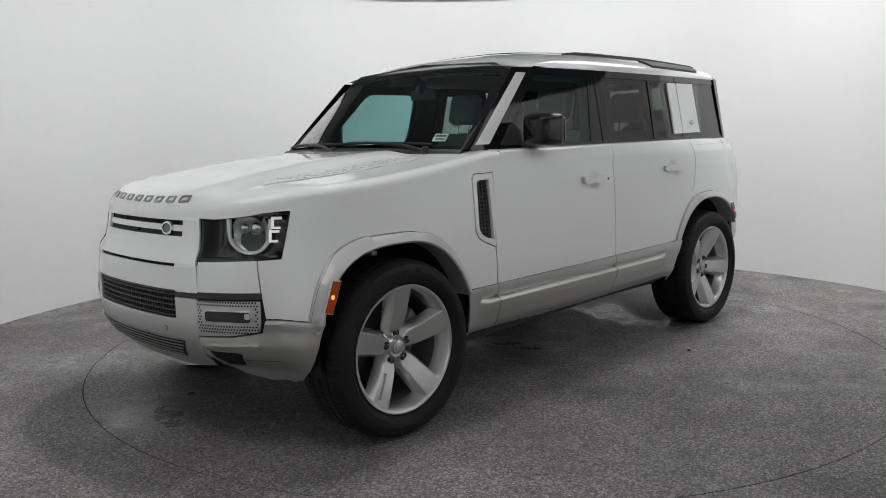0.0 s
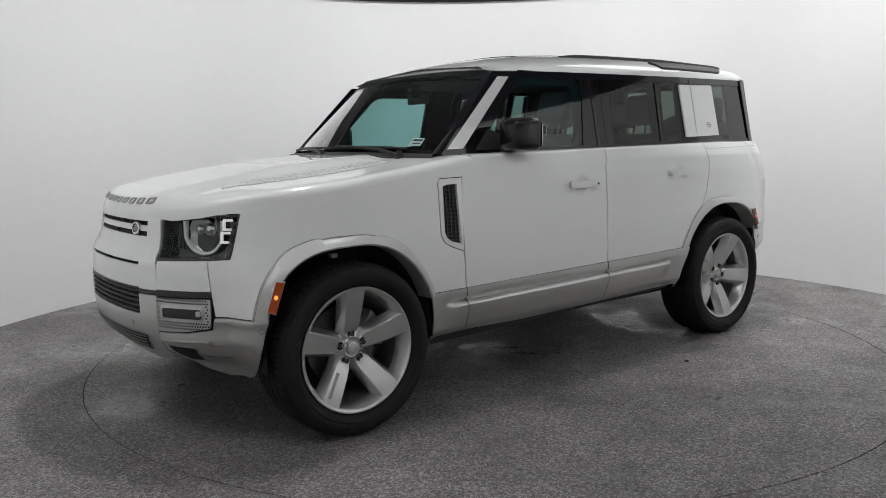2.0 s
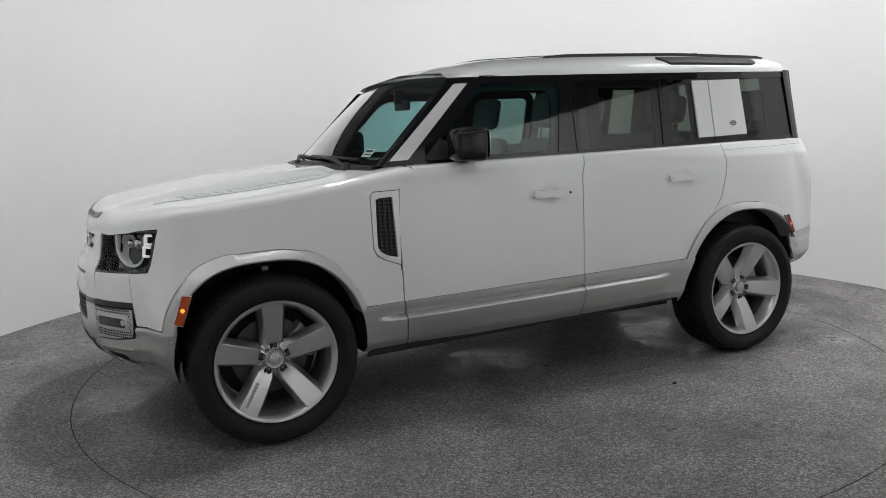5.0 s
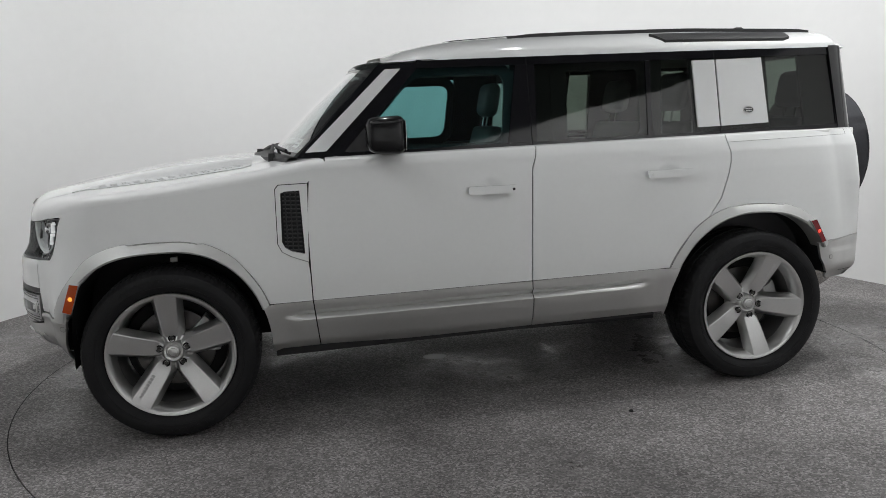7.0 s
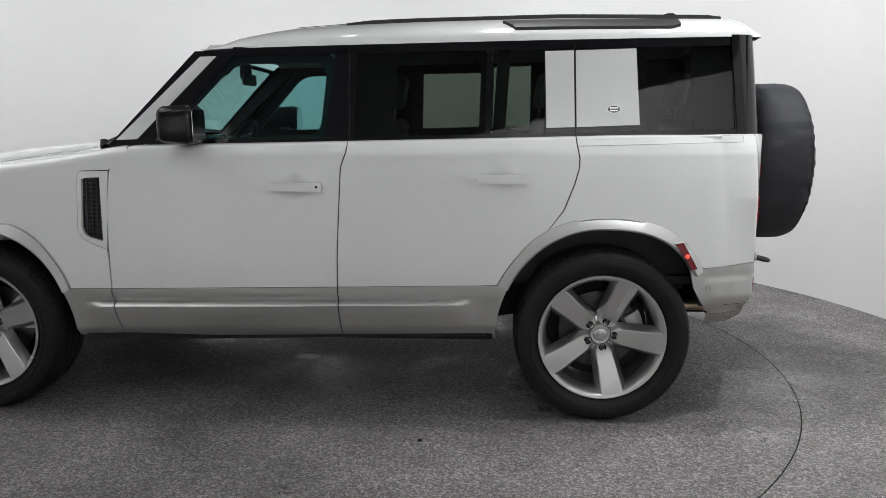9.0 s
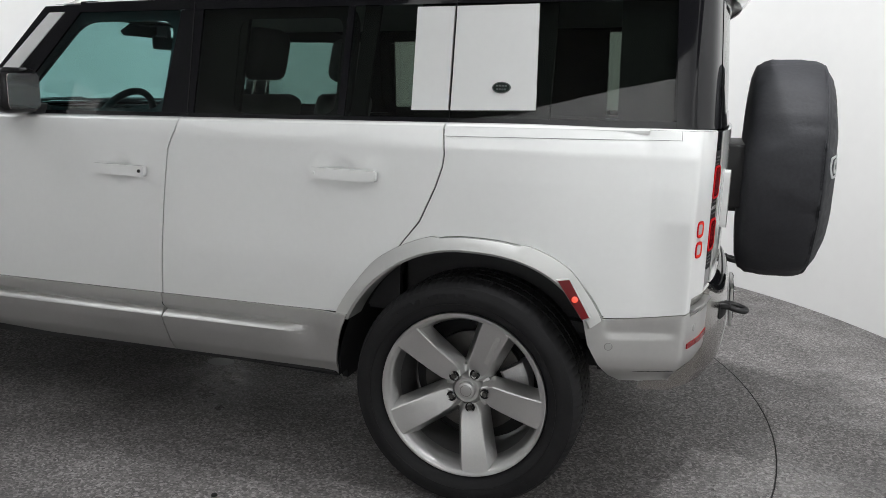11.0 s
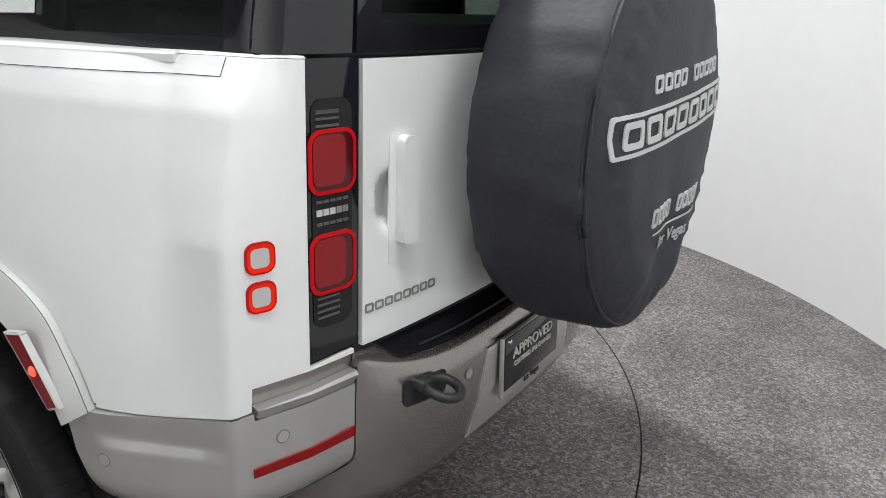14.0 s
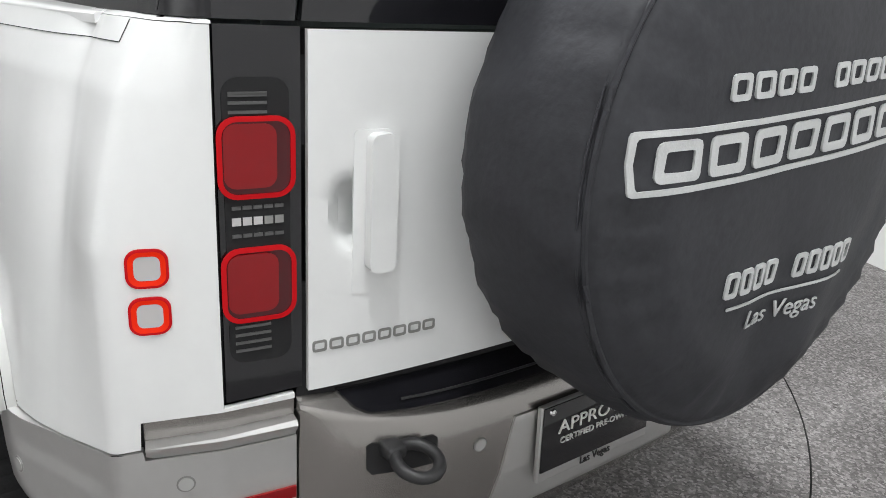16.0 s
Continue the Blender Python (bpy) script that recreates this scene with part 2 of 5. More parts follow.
def plan_at(s):
    s = min(max(s + SHIFT, 0.0), ARC[-1] - 1e-6)
    lo, hi = 0, len(ARC) - 1
    while hi - lo > 1:
        mid = (lo + hi) // 2
        if ARC[mid] <= s:
            lo = mid
        else:
            hi = mid
    f = (s - ARC[lo]) / (ARC[hi] - ARC[lo])
    (x0, y0), (x1, y1) = PLAN[lo], PLAN[hi]
    a, b = PLAN[max(lo - 6, 0)], PLAN[min(hi + 6, len(PLAN) - 1)]
    tx, ty = b[0] - a[0], b[1] - a[1]
    n = math.hypot(tx, ty)
    return x0 + f * (x1 - x0), y0 + f * (y1 - y0), ty / n, -tx / n


SIDE_IN = [(.30, .07), (.40, .03), (.60, 0), (.72, 0), (.85, .006), (1.0, .018), (1.15, .034), (1.25, .050), (1.29, .066), (1.36, .10)]
NOSE_IN = [(.36, .13), (.44, .045), (.50, .012), (.60, 0), (.72, 0), (.834, .008), (.87, .022), (.90, .045), (.97, .060), (1.03, .068), (1.106, .12), (1.2, .2)]
TAIL_IN = [(.36, .03), (.6, .004), (.8, 0), (1.34, 0), (1.36, .002)]


def side(s, z, out=0.0):
    x, y, nx, ny = plan_at(s)
    wf, wr = 1 - ease(-2.2, -1.78, x), ease(2.08, 2.23, x)
    d = lerp_table(SIDE_IN, z) * (1 - wf) * (1 - wr) + lerp_table(NOSE_IN, z) * wf + lerp_table(TAIL_IN, z) * wr
    d += .045 * ease(1.0, 2.2, x) * (1 - wr) * max(0.0, (z - .75) / .57)
    x, y = x + nx * (out - d), y + ny * (out - d)
    # the tail's corner leans in towards the top
    if wr and z > 1.05:
        lean = lerp_table(SIDE_IN, z) + .045 * (z - .75) / .57 - .047
        y += 1.1 * wr * ease(.70, .85, -y) * max(lean, 0)
    return x, y, z


def across(s_end, direction):
    def surface(u, z, out=0.0):
        x, y, z = side(s_end + direction * abs(u), z, out)
        return x, (y if u < 0 else -y), z
    return surface


nose, tail = across(S_NOSE, 1), across(S_TAIL, -1)


def belt(x):
    return 1.285 + .018 * (x + .8)


GLASS_Y = [(-.9, .800), (-.35, .812), (.4, .832), (1.24, .822), (1.68, .792), (2.15, .752), (2.3, .735)]


def glasshouse(x, z, out=0.0):
    return x, -(lerp_table(GLASS_Y, x) - .19 * (z - 1.33) + out), z


# bonnet height
BONNET_MID = [(-2.35, 1.085), (-2.23, 1.127), (-2.116, 1.168), (-1.83, 1.219), (-1.54, 1.262), (-1.25, 1.288), (-1.03, 1.303), (-.8, 1.31)]
BONNET_EDGE = [(-2.35, 1.06), (-2.1, 1.115), (-1.9, 1.155), (-1.5, 1.192), (-1.14, 1.238), (-.8, 1.29)]


def bonnet_height(x, y):
    c, e = lerp_table(BONNET_MID, x), lerp_table(BONNET_EDGE, x)
    m = e + .022
    y = abs(y)
    return c + (m - c) * ease(.36, .56, y) + (e - m) * ease(.56, .92, y)


def bonnet_rim(s):
    """Where the side skin ends under the bonnet's rolled edge."""
    x = plan_at(s)[0]
    r = .045 + .045 * (1 - ease(-2.2, -1.8, x))
    z = 1.15
    for _ in range(6):
        px, py, _z = side(s, z)
        z = bonnet_height(px, py) - r
    return z, r


def bonnet(s, v, out=0.0):
    """s along the body's outline, v from 0 at its rim to 1 at the middle line."""
    z, r = bonnet_rim(s)
    x0, y0, _z = side(s, z)
    ax = max(x0, -1.75) - .24 * ease(-1.35, -.8, x0)
    length = math.hypot(ax - x0, y0)
    d = v * length
    x, y = x0 + (ax - x0) * v, y0 * (1 - v)
    roll = r - math.sqrt(max(r * r - (r - d) ** 2, 0)) if d < r else 0
    return x, y, bonnet_height(x, y) - roll + out


ROOF_MID = [(-.52, 1.765), (-.45, 1.782), (-.31, 1.836), (-.15, 1.868), (0, 1.890), (.33, 1.912), (.65, 1.922), (1.34, 1.932), (2.1, 1.922), (2.25, 1.903), (2.31, 1.87), (2.345, 1.82)]


def roof_edge(x):
    z = 1.752 + .015 * (x + .5)
    return -glasshouse(x, z)[1] + .004, z


def roof(x, f, out=0.0):
    """f runs from -1 at the left edge to 1 at the right."""
    w, z = roof_edge(x)
    w *= 1 - .10 * ease(2.15, 2.36, x) - .05 * (1 - ease(-.52, -.3, x))
    c = lerp_table(ROOF_MID, x)
    back = .10 * (abs(f) ** 2.5) * (1 - ease(-.52, .1, x)) - .07 * (f * f) * ease(2.1, 2.3, x)
    return x + back, w * f, z + (c - z) * math.sqrt(max(1 - abs(f) ** 3, 0)) + out


# ---- mesh tools ----
def link_mesh(name, verts, faces, mat, parent=None, label="", smooth=40):
    me = bpy.data.meshes.new(name)
    me.from_pydata([tuple(v) for v in verts], [], faces)
    me.validate()
    me.materials.append(mat)
    if smooth:
        me.shade_smooth()
        me.set_sharp_from_angle(angle=radians(smooth))
    ob = new(name, me)
    if parent:
        ob.parent = parent
    if label:
        ob["label"] = label
    return ob


class Shape:
    """Collects points and faces of one part."""

    def __init__(self):
        self.v, self.f = [], []

    def add(self, verts, faces):
        k = len(self.v)
        self.v += [tuple(p) for p in verts]
        self.f += [tuple(i + k for i in f) for f in faces]
        return self

    def moved(self, m):
        self.v = [tuple(m @ Vector(p)) for p in self.v]
        return self

    def put(self, name, mat, parent=None, label="", smooth=40, both=False):
        ob = link_mesh(name, self.v, self.f, mat, parent, label, smooth)
        if both:
            return ob, link_mesh(name, [(x, -y, z) for x, y, z in self.v], [f[::-1] for f in self.f], mat, parent, label, smooth)
        return ob

    def box(self, x0, x1, y0, y1, z0, z1, bevel=0.0):
        bm = bmesh.new()
        bmesh.ops.create_cube(bm, size=1)
        for v in bm.verts:
            v.co = ((x0 + x1) / 2 + v.co.x * (x1 - x0), (y0 + y1) / 2 + v.co.y * (y1 - y0), (z0 + z1) / 2 + v.co.z * (z1 - z0))
        if bevel:
            bmesh.ops.bevel(bm, geom=bm.edges[:], offset=bevel, segments=3, affect="EDGES", profile=.5)
        return self.take(bm)

    def take(self, bm, m=None):
        bm.verts.index_update()
        vs = [(m @ v.co if m else v.co)[:] for v in bm.verts]
        self.add(vs, [[v.index for v in f.verts] for f in bm.faces])
        bm.free()
        return self

    def spin(self, profile, m, count=48, a0=0.0, a1=360.0, shut=False):
        """Turns a profile of (radius, height) round the z axis of m."""
        n, full = len(profile), abs(a1 - a0) > 359.9
        rings = count if full else count + 1
        vs = []
        for i in range(rings):
            a = radians(a0 + (a1 - a0) * i / count)
            vs += [m @ Vector((r * math.cos(a), r * math.sin(a), h)) for r, h in profile]
        fs = []
        for i in range(count):
            j = (i + 1) % rings
            for k in range(n - (0 if shut else 1)):
                l = (k + 1) % n
                fs.append((i * n + k, i * n + l, j * n + l, j * n + k))
        return self.add(vs, fs)

    def tube(self, path, r, sides=10, closed=False):
        pts = [Vector(p) for p in path]
        n = len(pts)
        vs, fs = [], []
        for i, p in enumerate(pts):
            a = pts[(i - 1) % n] if closed else pts[max(i - 1, 0)]
            b = pts[(i + 1) % n] if closed else pts[min(i + 1, n - 1)]
            t = (b - a).normalized()
            u = t.cross(Vector((.02, .03, 1) if abs(t.z) < .95 else (1, .02, .03))).normalized()
            w = t.cross(u)
            rr = r[i] if isinstance(r, (list, tuple)) else r
            vs += [p + rr * (math.cos(q) * u + math.sin(q) * w) for q in (2 * math.pi * k / sides for k in range(sides))]
        for i in range(n if closed else n - 1):
            j = (i + 1) % n
            fs += [(i * sides + k, i * sides + (k + 1) % sides, j * sides + (k + 1) % sides, j * sides + k) for k in range(sides)]
        if not closed:
            fs += [tuple(range(sides - 1, -1, -1)), tuple(range((n - 1) * sides, n * sides))]
        return self.add(vs, fs)

    def panel(self, outline, surface, out=0.0, depth=.011, step=.06):
        """A piece of skin: the outline, in the surface's two coordinates, cut into small cells, with an edge that turns inwards."""
        pts = dense(outline, .03)
        us, ws = [p[0] for p in pts], [p[1] for p in pts]
        index, vs, fs = {}, [], []

        def vert(p):
            key = (round(p[0], 5), round(p[1], 5))
            if key not in index:
                index[key] = len(vs)
                vs.append(surface(p[0], p[1], out))
            return index[key]

        i0, i1 = math.floor(min(us) / step), math.ceil(max(us) / step)
        j0, j1 = math.floor(min(ws) / step), math.ceil(max(ws) / step)
        turn = 1 if area2(pts) > 0 else -1
        if not faces_out(pts, surface, out):
            turn = -turn
        ccw = 1 if area2(pts) > 0 else -1
        for i in range(i0, i1):
            strip = clip(clip(pts, 0, i * step, 1), 0, (i + 1) * step, -1)
            if len(strip) < 3:
                continue
            for j in range(j0, j1):
                cell = clip(clip(strip, 1, j * step, 1), 1, (j + 1) * step, -1)
                if len(cell) < 3 or abs(area2(cell)) < 1e-7:
                    continue
                ids = []
                for p in cell:
                    k = vert(p)
                    if k not in ids:
                        ids.append(k)
                if len(ids) > 2:
                    fs.append(tuple(ids[::turn]))
        if depth:
            rim = [surface(p[0], p[1], out) for p in pts]
            low = [surface(p[0], p[1], out - depth) for p in pts]
            k, n = len(vs), len(pts)
            vs += rim + low
            fs += [(k + a, k + n + a, k + n + (a + 1) % n, k + (a + 1) % n)[::turn] for a in range(n)]
        return self.add(vs, fs)

    def ring(self, outer, inner, surface, out0=0.0, out1=0.0, depth=.02, closed=True, rows=2):
        """A band between two outlines of equal length, edges turned inwards."""
        n = len(outer)
        levels = [(0, out0 - depth)] + [(i / rows, out0 + (out1 - out0) * i / rows) for i in range(rows + 1)] + [(1, out1 - depth)]
        vs, fs = [], []
        for w, o in levels:
            vs += [surface(a[0] + (b[0] - a[0]) * w, a[1] + (b[1] - a[1]) * w, o) for a, b in zip(outer, inner)]
        for r in range(len(levels) - 1):
            for i in range(n if closed else n - 1):
                j = (i + 1) % n
                fs.append((r * n + i, r * n + j, (r + 1) * n + j, (r + 1) * n + i))
        if (area2(list(outer)) > 0) != faces_out(list(outer), surface, out0):
            fs = [f[::-1] for f in fs]
        return self.add(vs, fs)


def faces_out(p, surface, out):
    """Whether a turn from the first coordinate to the second looks outwards."""
    u, w = p[0]
    a, b, c, d = (Vector(surface(u + du, w + dw, out + do)) for du, dw, do in ((0, 0, 0), (.004, 0, 0), (0, .004, 0), (0, 0, .01)))
    return (b - a).cross(c - a).dot(d - a) > 0


def area2(p):
    return sum(a[0] * b[1] - b[0] * a[1] for a, b in zip(p, p[1:] + p[:1]))


def dense(p, step):
    out = []
    for a, b in zip(p, list(p[1:]) + [p[0]]):
        n = max(1, math.ceil(math.hypot(b[0] - a[0], b[1] - a[1]) / step))
        out += [(a[0] + (b[0] - a[0]) * k / n, a[1] + (b[1] - a[1]) * k / n) for k in range(n)]
    return out


def clip(p, axis, at, keep):
    out = []
    for a, b in zip(p, p[1:] + p[:1]):
        da, db = (a[axis] - at) * keep, (b[axis] - at) * keep
        if da >= 0:
            out.append(a)
        if (da > 0 > db) or (da < 0 < db):
            f = da / (da - db)
            out.append((a[0] + (b[0] - a[0]) * f, a[1] + (b[1] - a[1]) * f))
    return out


def inset(p, g):
    """Moves every edge of an outline inwards by g."""
    p = [q for i, q in enumerate(p) if math.hypot(q[0] - p[i - 1][0], q[1] - p[i - 1][1]) > 1e-6]
    turn = 1 if area2(p) > 0 else -1
    out = []
    for i, b in enumerate(p):
        a, c = p[i - 1], p[(i + 1) % len(p)]
        n = []
        for s, e in ((a, b), (b, c)):
            l = math.hypot(e[0] - s[0], e[1] - s[1])
            n.append((-(e[1] - s[1]) / l * turn, (e[0] - s[0]) / l * turn))
        k = max(1 + n[0][0] * n[1][0] + n[0][1] * n[1][1], .35)
        out.append((b[0] + g * (n[0][0] + n[1][0]) / k, b[1] + g * (n[0][1] + n[1][1]) / k))
    return out


def rounded(w, h, r, cx=0.0, cy=0.0, n=5):
    out = []
    for sx, sy, a0 in ((1, 1, 0), (-1, 1, 90), (-1, -1, 180), (1, -1, 270)):
        for k in range(n + 1):
            a = radians(a0 + 90 * k / n)
            out.append((cx + sx * (w / 2 - r) + r * math.cos(a), cy + sy * (h / 2 - r) + r * math.sin(a)))
    return out


def oval(cx, cy, rx, rz, a0, a1, n=40):
    return [(cx + rx * math.cos(radians(a0 + (a1 - a0) * k / n)), cy + rz * math.sin(radians(a0 + (a1 - a0) * k / n))) for k in range(n + 1)]


def flat(m):
    """A plane as a surface: m's x and y are the coordinates, its z points out."""
    def surface(u, w, out=0.0):
        return tuple(m @ Vector((u, w, out)))
    return surface


def words(text, size, m, mat, parent, name, depth=.0012):
    """Raised lettering in the built-in font, its middle at m."""
    cu = bpy.data.curves.new(name, "FONT")
    cu.body, cu.size, cu.extrude, cu.align_x, cu.align_y = text, size, depth, "CENTER", "CENTER"
    ob = bpy.data.objects.new(name, cu)
    scene.collection.objects.link(ob)
    me = bpy.data.meshes.new_from_object(ob.evaluated_get(bpy.context.evaluated_depsgraph_get()))
    bpy.data.objects.remove(ob)
    bpy.data.curves.remove(cu)
    me.transform(m)
    me.materials.clear()
    me.materials.append(mat)
    made = new(name, me)
    made.parent = parent
    return made


# ---- the studio ----
CX, CY, RING, WALL_R, WALL_TOP = .09, -.06, 2.53, 3.80, 2.93


def disc_ring(r0, r1, z, count=128):
    vs, fs = [], []
    for i in range(count):
        a = 2 * math.pi * i / count
        vs += [(CX + r * math.cos(a), CY + r * math.sin(a), z) for r in (r0, r1)]
    for i in range(count):
        j = (i + 1) % count
        fs.append((2 * i, 2 * i + 1, 2 * j + 1, 2 * j))
    return vs, fs


s = Shape()
s.add(*disc_ring(RING + .003, 10.5, 0))
tagged(s.put("floor", FLOOR), "speckled dark grey sealed concrete studio floor", "floor", kind="structure")
s = Shape()
s.add([(CX + (RING - .003) * math.cos(2 * math.pi * k / 128), CY + (RING - .003) * math.sin(2 * math.pi * k / 128), 0) for k in range(128)], [tuple(range(128))])
s.spin([(RING - .003, 0), (RING - .003, -.03)], pose(CX, CY, 0), 128)
tagged(s.put("turntable_floor", FLOOR), "round flush turntable plate in the speckled floor", "turntable", kind="structure")
s = Shape()
s.add(*disc_ring(RING - .02, RING + .02, -.012))
tagged(s.put("floor_joint", GAP), "dark circular gap round the flush turntable", "joint", kind="structure")

# a metal cap and small marks on the turntable
s = Shape()
s.add([(-.10 + .075 * (1 + .18 * noise.noise((k, 0, 0))) * math.cos(.449 * k), -.08 + .055 * (1 + .18 * noise.noise((k, 3, 0))) * math.sin(.449 * k), .0015) for k in range(14)], [tuple(range(14))])
tagged(s.put("floor_cap", ALLOY_DARK), "worn bare metal cap in the turntable floor", "floor cap")
s = Shape()
s.spin([(0, .010), (.009, .007), (.012, 0)], pose(.68, -1.25, 0), 9)
tagged(s.put("grit", GAP), "small dark crumb lying on the floor", "debris")

# curved white backdrop wall
s = Shape()
s.spin([(WALL_R, 0), (WALL_R, .4), (WALL_R, 1.2), (WALL_R, 2.0), (WALL_R, WALL_TOP), (WALL_R + .12, WALL_TOP), (WALL_R + .12, 0)],
       pose(CX, CY, 0), 120, -27, 196, shut=True)
tagged(s.put("wall_curved", WALLM), "seamless curved matt white studio wall", "wall", kind="structure")
s = Shape()
s.spin([(WALL_R - .004, WALL_TOP - .001), (WALL_R - .03, WALL_TOP - .001), (WALL_R - .03, WALL_TOP + .03), (WALL_R + .1, WALL_TOP + .03)], pose(CX, CY, 0), 120, -27, 196)
tagged(s.put("trim_wall_top", GAP), "dark shadow joint along the top of the curved wall", "trim", kind="structure")

# the wall goes on, wider, round the side from which the car is seen
s = Shape()
run = smooth_curve([(3.475, -1.785), (3.85, -2.2), (4.15, -2.75), (3.95, -3.2), (3.09, -3.80), (1.3, -5.0), (-.6, -6.1), (-2.4, -6.5), (-4.2, -6.0),
                    (-5.2, -4.6), (-5.1, -3.0), (-4.4, -1.9), (-3.563, -1.114)], 8)
vs = []
for i, (x, y) in enumerate(run):
    (ax, ay), (bx, by) = run[max(i - 1, 0)], run[min(i + 1, len(run) - 1)]
    l = math.hypot(bx - ax, by - ay)
    ox, oy = -(by - ay) / l * .12, (bx - ax) / l * .12
    vs += [(x, y, 0), (x, y, WALL_TOP), (x + ox, y + oy, WALL_TOP), (x + ox, y + oy, 0)]
n = len(run)
s.add(vs, [(4 * i + j, 4 * i + (j + 1) % 4, 4 * i + 4 + (j + 1) % 4, 4 * i + 4 + j) for i in range(n - 1) for j in range(4)])
tagged(s.put("wall_wide", WALLM), "plain matt white wall closing the studio", "wall", kind="structure")
# an outer hall, added to close the place above and behind
s = Shape()
s.spin([(7.6, 0), (7.6, 5.4), (7.8, 5.4), (7.8, 0)], pose(CX, CY, 0), 96, shut=True)
tagged(s.put("wall_hall", HALL), "plain grey outer wall, added to close the place behind the studio", "wall", kind="structure")
s = Shape()
s.box(-9.5, 9.7, -9.5, 9.5, 5.4, 5.5)
tagged(s.put("ceiling", CEIL, smooth=0), "plain grey ceiling over the studio, out of view", "ceiling", kind="structure")
for group, radius, label in ((LAMPS, .95, "large round soft lamp, added out of view under the grey ceiling"), (WASHERS, .15, "small round white lamp out of view, aimed at a wall or the floor")):
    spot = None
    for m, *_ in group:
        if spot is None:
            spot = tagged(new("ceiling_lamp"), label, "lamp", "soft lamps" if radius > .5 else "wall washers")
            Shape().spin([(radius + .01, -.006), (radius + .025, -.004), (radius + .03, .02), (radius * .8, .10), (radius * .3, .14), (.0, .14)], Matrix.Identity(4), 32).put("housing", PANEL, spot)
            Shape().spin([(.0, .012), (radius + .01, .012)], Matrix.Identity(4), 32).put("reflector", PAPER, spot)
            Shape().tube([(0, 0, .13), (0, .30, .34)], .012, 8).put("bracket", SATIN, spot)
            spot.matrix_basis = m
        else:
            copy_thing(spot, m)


# ---- the car: front towards -x, left side towards -y ----
car = new("suv_car")
tagged(car, "white boxy off-road SUV with silver lower trim and black-covered spare", "car")


def s_front(y):
    return min((abs(plan_at(S_NOSE + .002 * k)[1] - y), S_NOSE + .002 * k) for k in range(650))[1]


def s_rear(y):
    return min((abs(plan_at(S_TAIL - .002 * k)[1] - y), S_TAIL - .002 * k) for k in range(500))[1]


S_LAMP0, S_LAMP1 = s_rear(-.708), s_rear(-.602)
G = .0028                                            # half a shut gap
# wheel arch openings: middle x and z, half width ahead and behind, height, roundness ahead and behind, trim growth ahead and behind
F_ARCH = (-1.48, .40, .463, .432, .493, 3.2, 2.1, 1.15, .75)
R_ARCH = (1.50, .40, .478, .478, .514, 2.0, 2.6, 1.2, 1.0)


def clad_line(x):
    return .612 + .0185 * (x + .9)


def sill_line(x):
    return .353 + .025 * (x + 1.03)


def arch_point(a, grow, ang):
    """A point of the opening's edge, moved out by grow; 0 degrees lies behind, 180 ahead."""
    c, q = math.cos(radians(ang)), math.sin(radians(ang))
    ahead = c < 0
    rx, p = (a[2] + grow * a[7], a[5]) if ahead else (a[3] + grow * a[8], a[6])
    return (a[0] + math.copysign(rx * abs(c) ** (2 / p), c), a[1] + math.copysign((a[4] + grow) * abs(q) ** (2 / p), q))


def arch(a, grow, a0, a1, n=36):
    return [arch_point(a, grow, a0 + (a1 - a0) * k / n) for k in range(n + 1)]


def arch_angle(a, grow, z, ahead=False):
    p = a[5] if ahead else a[6]
    t = math.degrees(math.asin(max((z - a[1]) / (a[4] + grow), 0) ** (p / 2)))
    return 180 - t if ahead else t


DOOR_1 = [(-.742, 1.287), (-.80, 1.237), (-.828, 1.185), (-.845, 1.0), (-.841, .75), (-.838, clad_line(-.838)), (-.813, .386)]
DOOR_2 = [(.318, 1.305), (.312, 1.265), (.289, 1.20), (.279, 1.0), (.270, .8), (.267, clad_line(.267)), (.276, .409)]
DOOR_3 = [(1.383, 1.325), (1.387, 1.295), (1.398, 1.235), (1.395, 1.19), (1.375, 1.12), (1.326, 1.0), (1.262, .905)]
OUT = .045                                          # width of the arch trims
fa = arch_angle(F_ARCH, OUT, clad_line(-1.05))
ra = arch_angle(R_ARCH, OUT, clad_line(1.0), True)

DOOR_ANGLE = min(range(91, 179), key=lambda q: abs(arch_point(R_ARCH, OUT, q)[0] - 1.245))

def wing_skin(u, z, out=0.0):
    """The side, swelling out towards the front of the wheel arch."""
    x = plan_at(u)[0]
    return side(u, z, out + .085 * ease(-2.08, -1.955, x) * (1 - ease(-1.90, -1.62, x)) * (1 - ease(.62, .95, z)))


# front wing, wraps round to the headlamp
VENT = [(-.832, 1.181), (-.970, 1.178), (-.986, 1.16), (-.988, .90), (-.97, .862), (-.93, .838), (-.847, .806)]
rim_s = [-.742 - (2.47 - .742) * k / 40 for k in range(41)]
wing = ([(-.832, 1.181)] + VENT[1:] + DOOR_1[4:6] + [(p[0], p[1]) for p in arch(F_ARCH, OUT, fa, arch_angle(F_ARCH, OUT, .617, True))]
        + [(-2.150, .619), (-2.166, .735), (-2.180, .865), (-2.077, .871), (-2.030, 1.062), (-2.47, 1.047)]
        + [(q, bonnet_rim(q)[0] + .0045) for q in rim_s[::-1][1:]])
Shape().panel(inset(wing, G), wing_skin).put("front_wing", WHITE, car, both=True)

fd = [(x, belt(x)) for x in (-.742, -.4, 0, .318)] + DOOR_2[1:6] + DOOR_1[1:6][::-1]
GRIPS = ((-.050, .202, 1.108, 1), (.906, 1.165, 1.145, 0))


